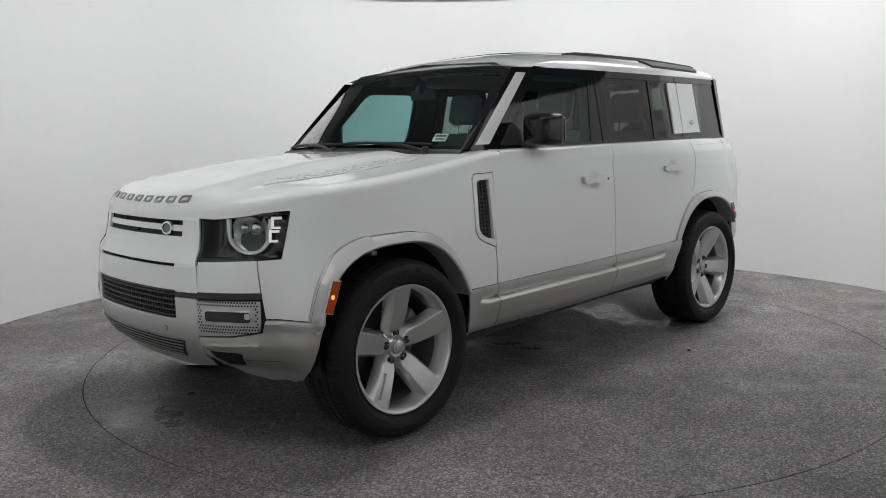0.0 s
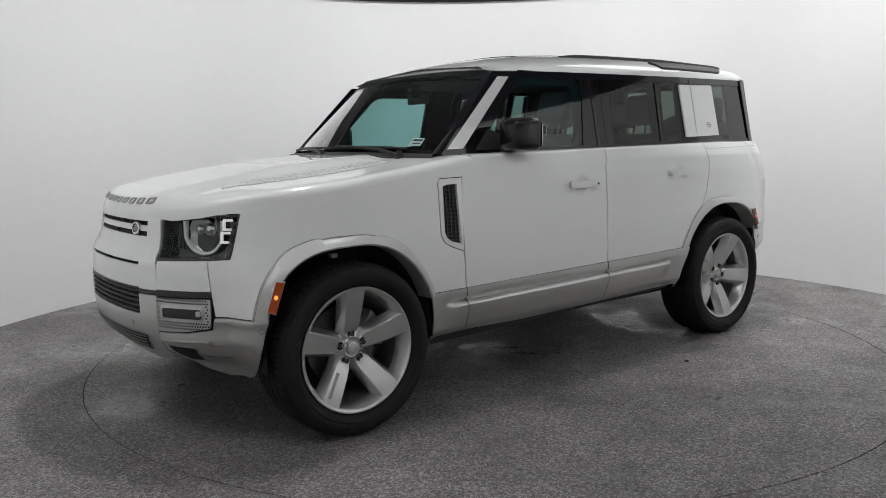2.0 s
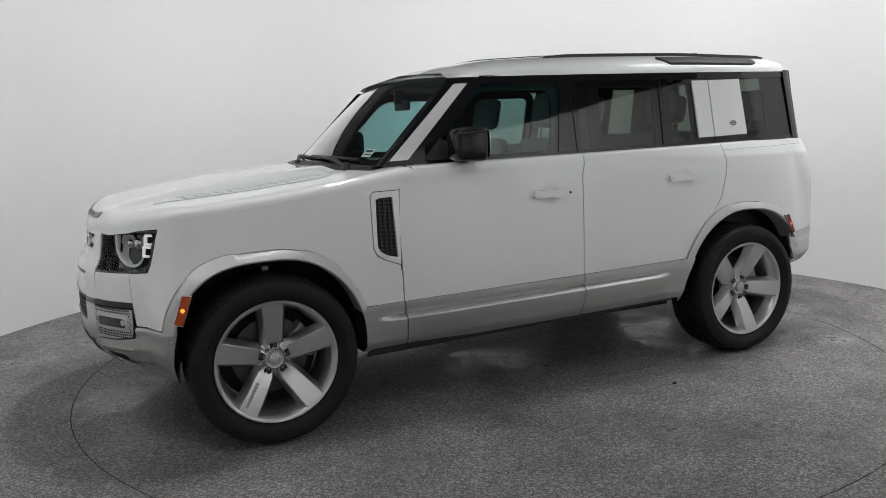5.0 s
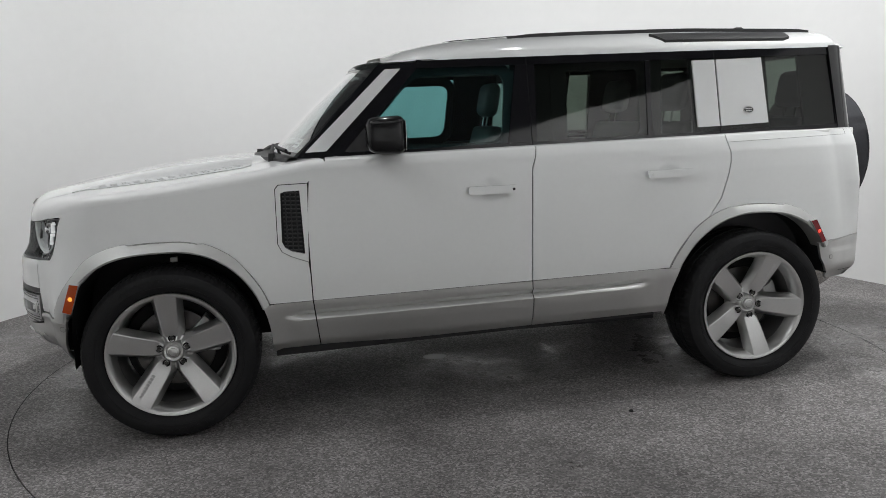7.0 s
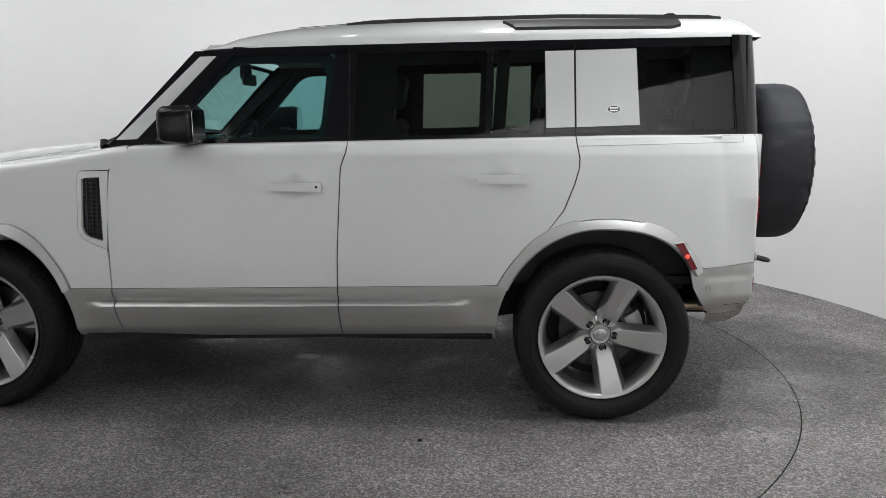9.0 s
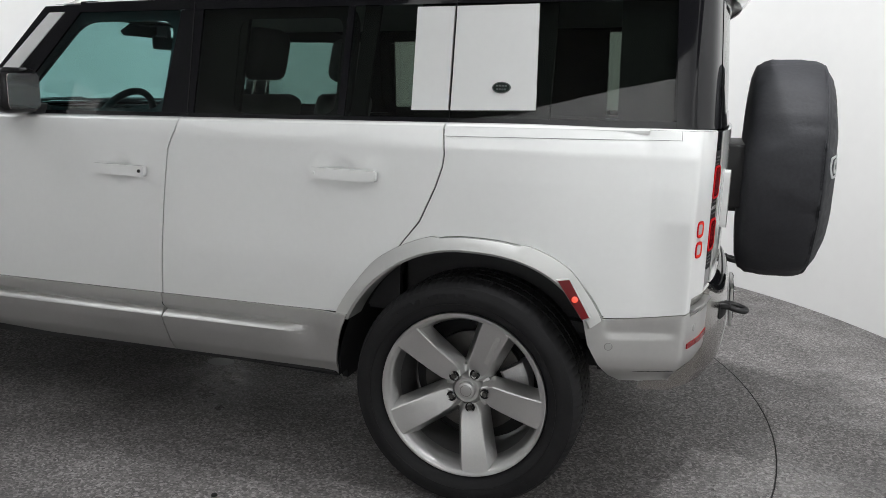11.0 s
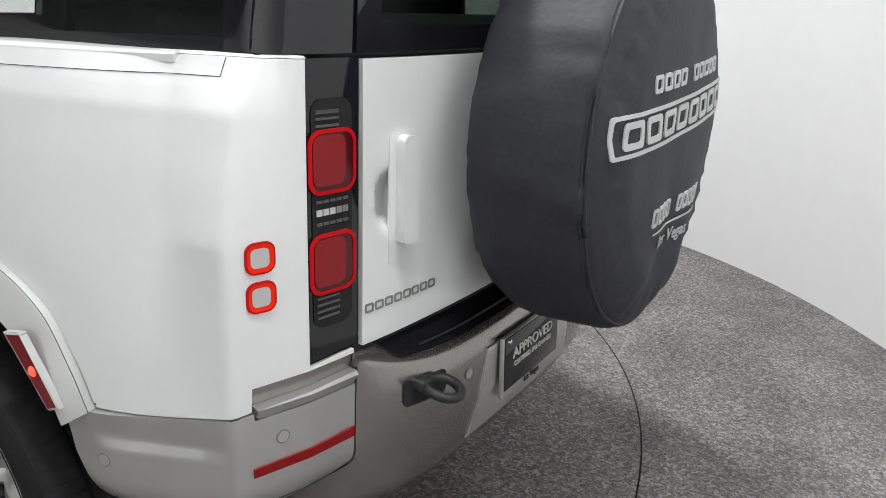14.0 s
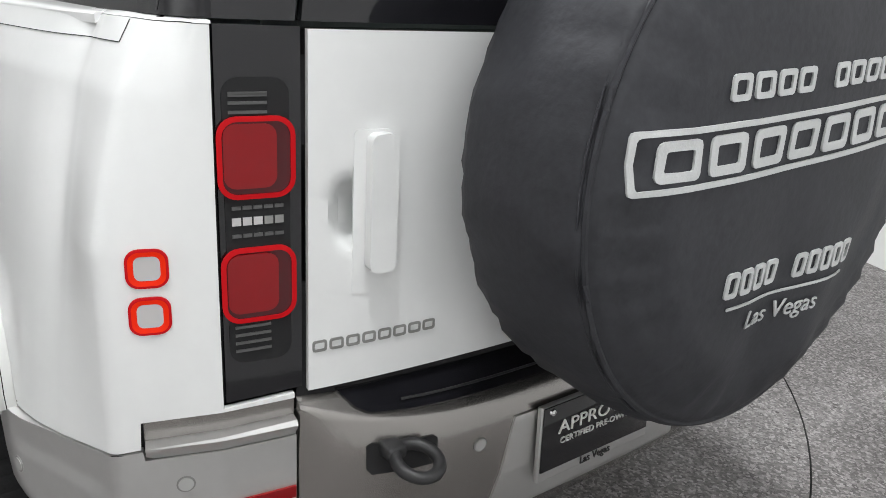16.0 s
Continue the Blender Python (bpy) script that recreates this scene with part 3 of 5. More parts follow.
def door_skin(u, z, out=0.0):
    """The side with a soft dent behind each handle."""
    for x0, x1, zc, _k in GRIPS:
        r = math.hypot((u - (x0 + x1) / 2 + .008) / .070, (z - zc) / .050)
        if r < 1:
            out -= .012 * (1 - ease(.55, 1.0, r))
    return side(u, z, out)


front_door = Shape().panel(inset(fd, G), door_skin, step=.02).put("front_door", WHITE, car, both=True)
rd = ([(x, belt(x)) for x in (.318, .8, 1.383)] + DOOR_3[1:-1] + arch(R_ARCH, OUT, DOOR_ANGLE, ra, 24)
      + [(.267, clad_line(.267))] + DOOR_2[1:5][::-1])
rear_door = Shape().panel(inset(rd, G), door_skin, step=.02).put("rear_door", WHITE, car, both=True)
rb = arch_angle(R_ARCH, OUT, .728)
quarter = ([(1.383, 1.325)] + [(x, belt(x) + .0) for x in (1.5, 1.9, 2.18)] + [(2.24, 1.338), (S_LAMP0, 1.338), (S_LAMP0, .8075), (s_rear(-.606), .8125), (s_rear(-.606), .7985), (s_rear(-.815), .7955), (s_rear(-.818), .7525), (s_rear(-.838), .751), (1.955, .729), (1.91, .726)]
           + arch(R_ARCH, OUT, rb, DOOR_ANGLE, 30) + DOOR_3[1:-1][::-1])
rear_quarter = Shape().panel(inset(quarter, G), side, step=.010).put("rear_quarter_panel", WHITE, car, both=True)

# rounded shoulder between skin and glass, cut by the door gaps
for x0, x1, name in ((-.739, .315, "front_door_shoulder"), (.321, 1.380, "rear_door_shoulder"), (1.386, 2.06, "quarter_shoulder")):
    n = max(2, math.ceil((x1 - x0) / .05))
    vs, fs = [], []
    for i in range(n + 1):
        x = x0 + (x1 - x0) * i / n
        a, b = side(x, belt(x) - G), glasshouse(x, belt(x) + .012)
        for w, h in ((0, -.012), (0, 0), (.05, .0042), (.15, .0078), (.35, .0105), (.7, .0125), (1.12, .0145)):
            vs.append((x, a[1] + (b[1] - a[1]) * w, belt(x) - G + h * (1 - .55 * ease(1.6, 2.05, x) * (h > 0))))
    for i in range(n):
        fs += [(7 * i + j, 7 * i + 7 + j, 7 * i + 8 + j, 7 * i + 1 + j) for j in range(6)]
    fs += [tuple(range(7)), tuple(range(7 * n + 6, 7 * n - 1, -1))]
    Shape().add(vs, fs).put(name, WHITE, car, both=True)
s = Shape()
s.add([q for x in (-.745, .3, 1.3, 2.12) for q in (side(x, belt(x) - .03, -.012), glasshouse(x, belt(x) - .012))], [(2 * i, 2 * i + 2, 2 * i + 3, 2 * i + 1) for i in range(3)])
s.put("shoulder_backing", DARK, car, both=True)
# the ledge goes on round the rear corner
s = Shape()
vs, fs = [], []
turns = [2.058 + (S_LAMP0 - 2.058) * k / 20 for k in range(21)]
for q in turns:
    vs += [side(q, min(1.3365, belt(q) - .002)), side(q, min(1.340, belt(q) + .002), -.006), side(q, 1.341, -.10)]
for i in range(20):
    fs += [(3 * i, 3 * i + 3, 3 * i + 4, 3 * i + 1), (3 * i + 1, 3 * i + 4, 3 * i + 5, 3 * i + 2)]
s.add(vs, fs).put("corner_ledge", WHITE, car, both=True)
# fine line under the quarter window
s = Shape()
s.tube([side(x, belt(x) - .033, .0010) for x in [1.39 + .0265 * k for k in range(31)]], .0006, 5)
s.tube([side(2.185, belt(2.185) - .033 + .004 * k, .0010) for k in range(8)], .0006, 5)
s.put("panel_joint", GAP, car, both=True)

# silver cladding below
CLAD = [(-.30, -.045), (-.24, -.02), (-.20, .0), (-.125, .020), (-.088, .024), (-.078, .018), (-.066, -.012), (-.055, -.006), (-.045, .006), (0, .008)]


def clad(x, w, out=0.0):
    """w: height from the cladding's upper line."""
    k = ease(-.99, -.88, x) * (1 - ease(.80, .92, x))
    o = lerp_table(CLAD, w) * k + lerp_table([(-.30, -.045), (-.2, 0), (0, .008)], w) * (1 - k)
    flare = .018 * (1 - ease(-1.1, -.95, x)) + .02 * ease(.93, 1.06, x)
    return side(x, w + clad_line(x), out + o + flare)


def low(points):
    return inset([(x, z - clad_line(x) + (.0035 if abs(z - clad_line(x)) < .002 else -.001)) for x, z in points], G)


c1 = [(x, clad_line(x)) for x in (-.838, -.95, -1.06)] + arch(F_ARCH, .004, arch_angle(F_ARCH, 0, clad_line(-1.05)), -3, 10) + [(-1.02, sill_line(-1.02)), (-.811, sill_line(-.811))]
Shape().panel(low(c1), clad, step=.011).put("wing_cladding", SILVER, car, "silver lower trim behind the wheel", both=True)
c2 = [(x, clad_line(x)) for x in (-.838, -.3, .267)] + [(.276, sill_line(.276)), (-.811, sill_line(-.811))]
Shape().panel(low(c2), clad, step=.011).put("front_door_cladding", SILVER, car, "silver lower door trim with a groove", both=True)
c3 = [(x, clad_line(x)) for x in (.267, .7, 1.045)] + arch(R_ARCH, .004, arch_angle(R_ARCH, 0, clad_line(1.04), True), 180 + 3, 10) + [(1.0, sill_line(1.0)), (.276, sill_line(.276))]
Shape().panel(low(c3), clad, step=.011).put("rear_door_cladding", SILVER, car, "silver lower door trim with a groove", both=True)
s = Shape()
s.add([p for x in [-1.03 + .1 * k for k in range(21)] for p in ((x, -.90, sill_line(x) + .02), (x, -.885, sill_line(x) - .02), (x, -.80, sill_line(x) - .032))],
      [f for i in range(20) for f in ((3 * i, 3 * i + 1, 3 * i + 4, 3 * i + 3), (3 * i + 1, 3 * i + 2, 3 * i + 5, 3 * i + 4))])
s.put("sill", SATIN, car, "black plastic sill", both=True)


# wheel arch trims
def arch_trim(a, a0, a1, y_in, name):
    n = 88
    vs, fs = [], []
    for k in range(n + 1):
        ang = a0 + (a1 - a0) * k / n
        raised = .010 * ease(40, 55, ang) * (1 - ease(125, 140, ang)) * (1 - ease(73, 76, ang) * (1 - ease(100, 103, ang)))
        rows = []
        for grow, w, dep in ((OUT + raised, 0, -.015), (OUT + raised, .15, .012), (OUT * .55, .6, .016), (.008, .95, .014), (0, 1, .006), (0, 1, -.11)):
            x, z = arch_point(a, grow, ang)
            p = wing_skin(x, z)
            y = p[1] * (1 - w) - y_in * w - dep
            rows.append((p[0] if abs(p[0] - x) < .05 else x, y, z))
        vs += rows
    m = 6
    for i in range(n):
        for j in range(m - 1):
            fs.append((m * i + j, m * i + j + 1, m * i + m + j + 1, m * i + m + j))
    Shape().tube([(vs[m * i + 1][0], vs[m * i + 1][1] + .0022, vs[m * i + 1][2]) for i in range(n + 1)], .0009, 5).put("trim_joint", GAP, car, both=True)
    return Shape().add(vs, fs).put(name, PALE, car, "pale silver wheel arch trim", both=True)


arch_trim(F_ARCH, fa, arch_angle(F_ARCH, OUT, .617, True), .972, "front_arch_trim")
arch_trim(R_ARCH, arch_angle(R_ARCH, OUT, .728), ra, .965, "rear_arch_trim")
# dark wheel wells and underside
for a in (F_ARCH, R_ARCH):
    for sgn in (1, -1):
        s = Shape()
        pts = arch(a, .006, -1 if a is F_ARCH else arch_angle(a, .006, .55), 181, 30)
        s.add([q for p in pts for q in ((p[0], -.93 * sgn, p[1]), (p[0], -.55 * sgn, p[1]))], [(2 * i, 2 * i + 1, 2 * i + 3, 2 * i + 2) for i in range(30)])
        s.add([(p[0], -.55 * sgn, p[1]) for p in pts], [tuple(range(31))])
        s.put("wheel_well", DARK, car, "dark plastic wheel well liner")
s = Shape()
s.box(-1.03, 1.0, -.82, .82, .345, .40).box(-2.05, -1.0, -.52, .52, .36, .42).box(1.0, 2.15, -.52, .52, .42, .48)
s.box(.45, .95, -.74, -.45, .325, .38, .02)
s.put("underbody", DARK, car, "dark underbody", smooth=0)

Shape().box(-1.512, -1.478, -.76, -.72, .795, .838, .004).put("level_sensor", FROST, car, "small pale bracket inside the wheel well", both=True)

# inner shell that closes the gaps
s = Shape()
for u0, u1, z0, z1 in ((-1.03, 1.02, .42, 1.03), (-1.03, -.15, 1.03, 1.24), (.30, .80, 1.03, 1.24), (S_NOSE + .02, -2.49, .42, 1.0), (-2.49, -1.96, .42, .85), (1.96, S_LAMP1 + .01, .55, .735), (1.96, 2.28, .735, .82), (1.96, S_LAMP1 + .01, .82, 1.3), (S_LAMP1, S_TAIL, .55, .98), (S_LAMP1, S_TAIL, 1.18, 1.3), (-1.98, -1.03, .95, 1.08), (1.13, 1.99, .97, 1.28)):
    s.panel([(u0, z0), (u1, z0), (u1, z1), (u0, z1)], side, -.0125, 0, .1)
s.put("inner_shell", DARK, car, both=True)

# ---- bonnet ----
s = Shape()
ss = [S_NOSE + (-.742 - S_NOSE) * k / 70 for k in range(71)]
vv = [0, .004, .012, .025, .045, .07, .10, .14, .18, .23, .28, .33, .38, .43, .48, .53, .58, .64, .70, .78, .86, .93, 1]
vs = [bonnet(a, b) for a in ss for b in vv]
n = len(vv)
fs = [(i * n + j, i * n + j + 1, (i + 1) * n + j + 1, (i + 1) * n + j) for i in range(len(ss) - 1) for j in range(n - 1)]
k = len(vs)
vs += [(x, -y, z) for x, y, z in vs]
fs += [tuple(k + q for q in f[::-1]) for f in fs]
bm = bmesh.new()
me = bpy.data.meshes.new("t")
me.from_pydata(vs, [], fs)
bm.from_mesh(me)
bpy.data.meshes.remove(me)
bmesh.ops.remove_doubles(bm, verts=bm.verts, dist=.0006)
bonnet_part = Shape().take(bm).put("bonnet", WHITE, car, smooth=50)


def bonnet_top(x, y, out=0.0):
    return x, y, bonnet_height(x, y) + out


tread = [(-1.97, -.585), (-1.90, -.50), (-1.80, -.475), (-1.17, -.455), (-1.10, -.49), (-1.10, -.66), (-1.16, -.69), (-1.85, -.645)]
for sg in (1, -1):
    plate = Shape().panel([(x, y * sg) for x, y in tread], bonnet_top, .004, .004, .04).put("tread_plate", PLATE, bonnet_part, "pale grey raised tread plate")
    for i in range(13):
        for j in range(3):
            x = -1.84 + i * .055
            Shape().panel(rounded(.036, .018, .008, x + .012 * j, (-.53 - .045 * j) * sg, 2), bonnet_top, .0065, .003, .1).put("tread_bar", PLATE, plate)

# bonnet marks: plain blocks
for i in range(8):
    y = .345 - i * .0985

    def skin(u, w, out=0.0, y=y):
        yy = y + u
        ny = s_front(-abs(yy))
        z, r = bonnet_rim(ny)
        x0 = side(ny, z)[0]
        xx = x0 + .022 - w * .65
        d = max(xx - x0, .001)
        return xx - out * .8, yy, bonnet_height(xx, yy) - (r - math.sqrt(max(r * r - (r - d) ** 2, 0)) if d < r else 0) + out * .6
    Shape().ring(rounded(.066, .036, .008, 0, -.018, 2), rounded(.042, .018, .004, 0, -.018, 2), skin, .004, .004, .004, rows=1).put("badge_block", LETTER, bonnet_part, "grey raised badge block" if i == 0 else "", smooth=30)

# ---- nose ----
def rim_at(u):
    return bonnet_rim(S_NOSE + abs(u))[0]


s = Shape()
top = [(-.485 + .97 * k / 20, rim_at(-.485 + .97 * k / 20) + .001) for k in range(21)]
s.panel(top + [(.485, 1.022), (-.485, 1.022)], nose)
s.panel([(-.50, .842), (.50, .842), (.493, .952), (-.493, .952)], nose)
s.panel([(-.515, .726), (.515, .726), (.508, .828), (-.508, .828)], nose)
for sg in (1, -1):
    s.panel([(sg * .385, .952), (sg * .493, .952), (sg * .486, 1.022), (sg * .385, 1.022)], nose)
    s.panel([(sg * .380, .828), (sg * .508, .828), (sg * .50, .842), (sg * .380, .842)], nose)
    s.panel([(sg * .385, .722), (sg * .512, .722), (sg * .515, .737), (sg * .385, .737)], nose)
s.put("grille_surround", WHITE, car, smooth=50)
s = Shape()
s.panel([(-.38, .974), (.38, .974), (.38, 1.000), (-.38, 1.000)], nose, -.004, .02)
s.put("grille_bar", WHITE, car)
s = Shape()
for i in range(46):
    u = -.37 + i * .0164
    s.panel([(u, .956), (u + .004, .956), (u + .004, 1.018), (u, 1.018)], nose, -.016, .01, .2)
s.put("upper_grille", SATIN, car, "black slotted grille insert")
s = Shape()
o = oval(-.275, .986, .040, .029, 0, 351, 30)
s.ring(o, [(-.275 + (a + .275) * .78, .986 + (b - .986) * .72) for a, b in o], nose, .006, .008, .012)
s.put("emblem_ring", CHROME, car)
Shape().panel([(-.275 + (a + .275) * .80, .986 + (b - .986) * .75) for a, b in o], nose, .004, .004).put("emblem", GREEN, car, "dark oval emblem")
# lower grille with cells
s = Shape()
s.panel([(-.384, .606), (.384, .606), (.384, .722), (-.384, .722)], nose, -.02, .0)
s.put("lower_grille_back", DARK, car)
s = Shape()
for i in range(5):
    s.panel([(-.382, .612 + i * .023), (.382, .612 + i * .023), (.382, .619 + i * .023), (-.382, .619 + i * .023)], nose, -.002, .016, .08)
for i in range(36):
    u = -.38 + i * .0215
    s.panel([(u, .610), (u + .005, .610), (u + .005, .716), (u, .716)], nose, -.006, .012, .2)
s.put("lower_grille", SATIN, car, "black cellular lower grille")
s = Shape()
for sg in (1, -1):
    s.panel([(sg * .384, .700), (sg * .512, .700), (sg * .512, .722), (sg * .384, .722)], nose, .001, .01)
s.panel([(-.384, .720), (.384, .720), (.384, .728), (-.384, .728)], nose, .003, .01)
s.put("grille_strip", GLOSS, car)
Shape().panel([(-2.462, .700), (-2.165, .704), (-2.160, .727), (-2.180, .730), (-2.46, .726)], side, .001, .012).put("bumper_strip", SATIN, car, "black ribbed strip", both=True)
# white corner block under each headlamp
Shape().panel(inset([(-2.460, .727), (-2.1665, .7305), (-2.1805, .864), (-2.460, .854)], .0006), side).put("bumper_corner_block", WHITE, car, both=True)

# silver bumper
def bumper(sv, z, out=0.0):
    x = plan_at(sv)[0]
    if x < 0:
        # flared at the arch, a narrow ledge on top, tucked under below
        fl = .085 * ease(-2.08, -1.955, x) + lerp_table([(.29, -.085), (.36, -.042), (.43, -.012), (.50, 0), (.575, -.003), (.600, .007), (.62, .002)], z)
    else:
        # flared at the arch, tucked under at the bottom, with a shallow scoop along the top
        fl = .012 * (1 - ease(1.98, 2.1, x)) - .05 * (1 - ease(.50, .61, z)) ** 2
        fl -= .006 * ease(1.965, 2.01, sv) * (1 - ease(2.17, 2.235, sv)) * ease(.672, .684, z) * (1 - ease(.69, .742, z))
    return side(sv, z, out + fl)


def bumper_mid(u, z, out=0.0):
    return nose(u, z, out)


s = Shape()
s.panel([(-.505, .38), (-.25, .345), (.25, .345), (.505, .38), (.510, .698), (.387, .698), (.387, .604), (-.387, .604), (-.387, .698), (-.510, .698)], nose, .003)
s.put("front_bumper", SILVER, car, "silver front bumper with a skid panel")
corner = [(-2.470, .532), (-2.30, .540), (-2.168, .560), (-2.150, .616), (-1.926, .617), (-1.945, .54), (-1.960, .46), (-1.972, .38), (-1.992, .325), (-2.04, .303), (-2.2, .298), (-2.35, .328), (-2.470, .372)]
Shape().panel(inset(corner, .0012), bumper, .002, .016, .02).put("front_bumper_corner", SILVER, car, both=True)
s = Shape()
for i in range(5):
    z = .425 + .017 * i
    w = .36 + .05 * i / 4
    s.panel([(-w, z), (w, z), (w, z + .007), (-w, z + .007)], nose, .006, .006, .05)
s.put("skid_slats", ALLOY, car, "silver slats under the bumper")
# dark sheet on the skin in place of the shade between the slats
Shape().panel([(-.37, .42), (.37, .42), (.42, .505), (-.42, .505)], nose, .0045, .002).put("skid_intake", DARK, car)
# fog lamp plate with perforations; dark discs laid on it give the holes' shade
fog = [(-2.466, .536), (-2.30, .545), (-2.175, .566), (-2.168, .60), (-2.166, .698), (-2.464, .694)]
Shape().panel(inset(fog, .0015), side, .004).put("fog_plate", ALLOY, car, "perforated silver plate", both=True)
slot = rounded(.210, .044, .012, -2.315, .629)
s = Shape()
o = rounded(.232, .062, .018, -2.315, .629)
s.ring(o, slot, side, .007, .010, .004, rows=1)
s.put("fog_slot_frame", ALLOY, car, both=True)
Shape().panel(slot, side, .006, .002).put("fog_slot", GLOSS, car, both=True)
Shape().panel(rounded(.024, .024, .006, -2.225, .633, 2), side, .011, .006).put("fog_lamp", FROST, car, both=True)
s = Shape()
for r in range(12):
    for c in range(23):
        u, z = -2.455 + c * .0130 + (.0065 if r % 2 else 0), .549 + r * .0128
        if abs(u + 2.315) < .122 and abs(z - .629) < .036 or u > -2.178 or z < .55 + .08 * max(0, u + 2.35) or z > .69:
            continue
        s.panel([(u + .0043 * math.cos(a), z + .0047 * math.sin(a)) for a in (0, 1.047, 2.094, 3.142, 4.189, 5.236)], side, .0055, 0, .2)
for ob in s.put("perforated_field", DARK, car, both=True):
    tagged(ob, kind="stuff")
inlet = [(-2.445, .474), (-2.285, .470), (-2.268, .458), (-2.292, .388), (-2.305, .378), (-2.395, .374), (-2.412, .385)]
Shape().panel([(-2.455, .482), (-2.25, .486), (-2.19, .500), (-2.215, .503), (-2.455, .494)], bumper, .012, .012, .012).put("inlet_lip", SILVER, car, both=True)
s = Shape()
s.ring(dense(inlet, .03), [(-2.335 + (a + 2.335) * .92, .44 + (b - .44) * .85) for a, b in dense(inlet, .03)], bumper, .010, .008, .008, rows=1)
s.put("inlet_frame", SILVER, car, both=True)
# the inlet's inner shade, laid on as a flat dark panel
Shape().panel([(-2.335 + (a + 2.335) * .92, .44 + (b - .44) * .85) for a, b in inlet], bumper, .0075, .004, .015).put("bumper_inlet", DARK, car, both=True)


def sensor(surface, u, z, out, mat, both=True):
    o = oval(u, z, .0135, .0135, 0, 340, 17)
    d = Shape().ring(o, [(u + (a - u) * .8, z + (b - z) * .8) for a, b in o], surface, out + .001, out + .001, .004, rows=1)
    d.put("sensor_ring", LETTER, car, both=both)
    d = Shape().panel([(u + (a - u) * .8, z + (b - z) * .8) for a, b in o], surface, out + .002, .002, .1)
    d.put("parking_sensor", PALE, car, both=both)


sensor(bumper, -2.186, .494, .002, SILVER)
sensor(bumper, -1.955, .567, .002, SILVER)
sensor(nose, -.303, .552, .003, SILVER)

# ---- headlamps ----
HL = [(-2.470, 1.043), (-2.250, 1.056), (-2.034, 1.058), (-2.030, 1.05), (-2.077, .876), (-2.085, .869), (-2.300, .862), (-2.457, .856), (-2.462, .862)]
for sg in (1, -1):
    def lamp(u, z, out=0.0, sg=sg):
        x, y, z = side(u, z, out)
        return x, y * sg, z
    hl = new("headlamp")
    hl.parent = car
    Shape().panel(inset(HL, .004), lamp, -.055, 0).put("housing", GLOSS, hl)
    s = Shape()
    o = dense(HL, .03)
    s.ring(o, [(-2.26 + (a + 2.26) * .95, .96 + (b - .96) * .90) for a, b in o], lamp, .002, .001, .05, rows=1)
    s.put("bezel", GLOSS, hl)
    c = Vector(lamp(-2.232, .976, -.030))
    tip = Vector(lamp(-2.232, .976, .05))
    m = look(c, c - (tip - c))
    # a ring open at the top, like a horseshoe
    band = [(.082, -.010), (.092, .000), (.098, .010), (.094, .014), (.084, .008), (.082, -.010)]
    s = Shape().spin(band, m, 30, 180, 360)
    for q in (1, -1):
        vs = [m @ Vector((q * r, h, d)) for h in (0, .03, .055) for r, d in band]
        s.add(vs, [(6 * i + j, 6 * i + j + 1, 6 * i + j + 7, 6 * i + j + 6) for i in range(2) for j in range(5)])
    s.put("light_ring", LAMP_RING, hl)
    Shape().spin([(.082, -.008), (.070, -.018), (.050, -.026), (.0, -.030)], m, 36).put("reflector_bowl", LAMP_BOWL, hl)
    for px, py, pr in ((.022, .018, .026), (-.030, .016, .020)):
        k = m @ pose(px * sg, py, -.020)
        Shape().spin([(0, .016), (pr * .4, .0145), (pr * .75, .009), (pr * .95, .002), (pr, -.006)], k, 24).put("projector_lens", CHROME, hl)
        Shape().spin([(pr * 1.02, .003), (pr * 1.18, .004), (pr * 1.22, -.010)], k, 24).put("projector_collar", LETTER, hl)
    s = Shape().panel([(-2.42, 1.030), (-2.14, 1.037), (-2.14, 1.050), (-2.42, 1.043)], lamp, -.006, .03, .05)
    s.put("brow", GLOSS, hl)
    for zz, ww in ((1.030, .052), (.975, .050)):
        s = Shape()
        u0 = -2.070 - (1.03 - zz) * .25
        s.panel([(u0 - ww, zz), (u0, zz), (u0, zz + .010), (u0 - ww, zz + .010)], lamp, -.012, .012, .1)
        s.panel([(u0 - ww, zz - .036), (u0 - ww + .012, zz - .036), (u0 - ww + .012, zz), (u0 - ww, zz)], lamp, -.012, .012, .1)
        s.panel([(u0 - ww, zz - .040), (u0 - .008, zz - .040), (u0 - .008, zz - .031), (u0 - ww, zz - .031)], lamp, -.012, .012, .1)
        s.put("light_guide", DRL, hl)
    s = Shape()
    for k in range(3):
        o = oval(-2.39 + .03 * k, .965, .010, .055, 0, 340, 17)
        s.panel(o, lamp, -.035 + .004 * k, .01, .2)
    s.put("side_lens", GLOSS, hl)
    Shape().panel(inset(HL, .003), lamp, .003, 0).put("cover_lens", CLEAR, hl, "clear headlamp cover")

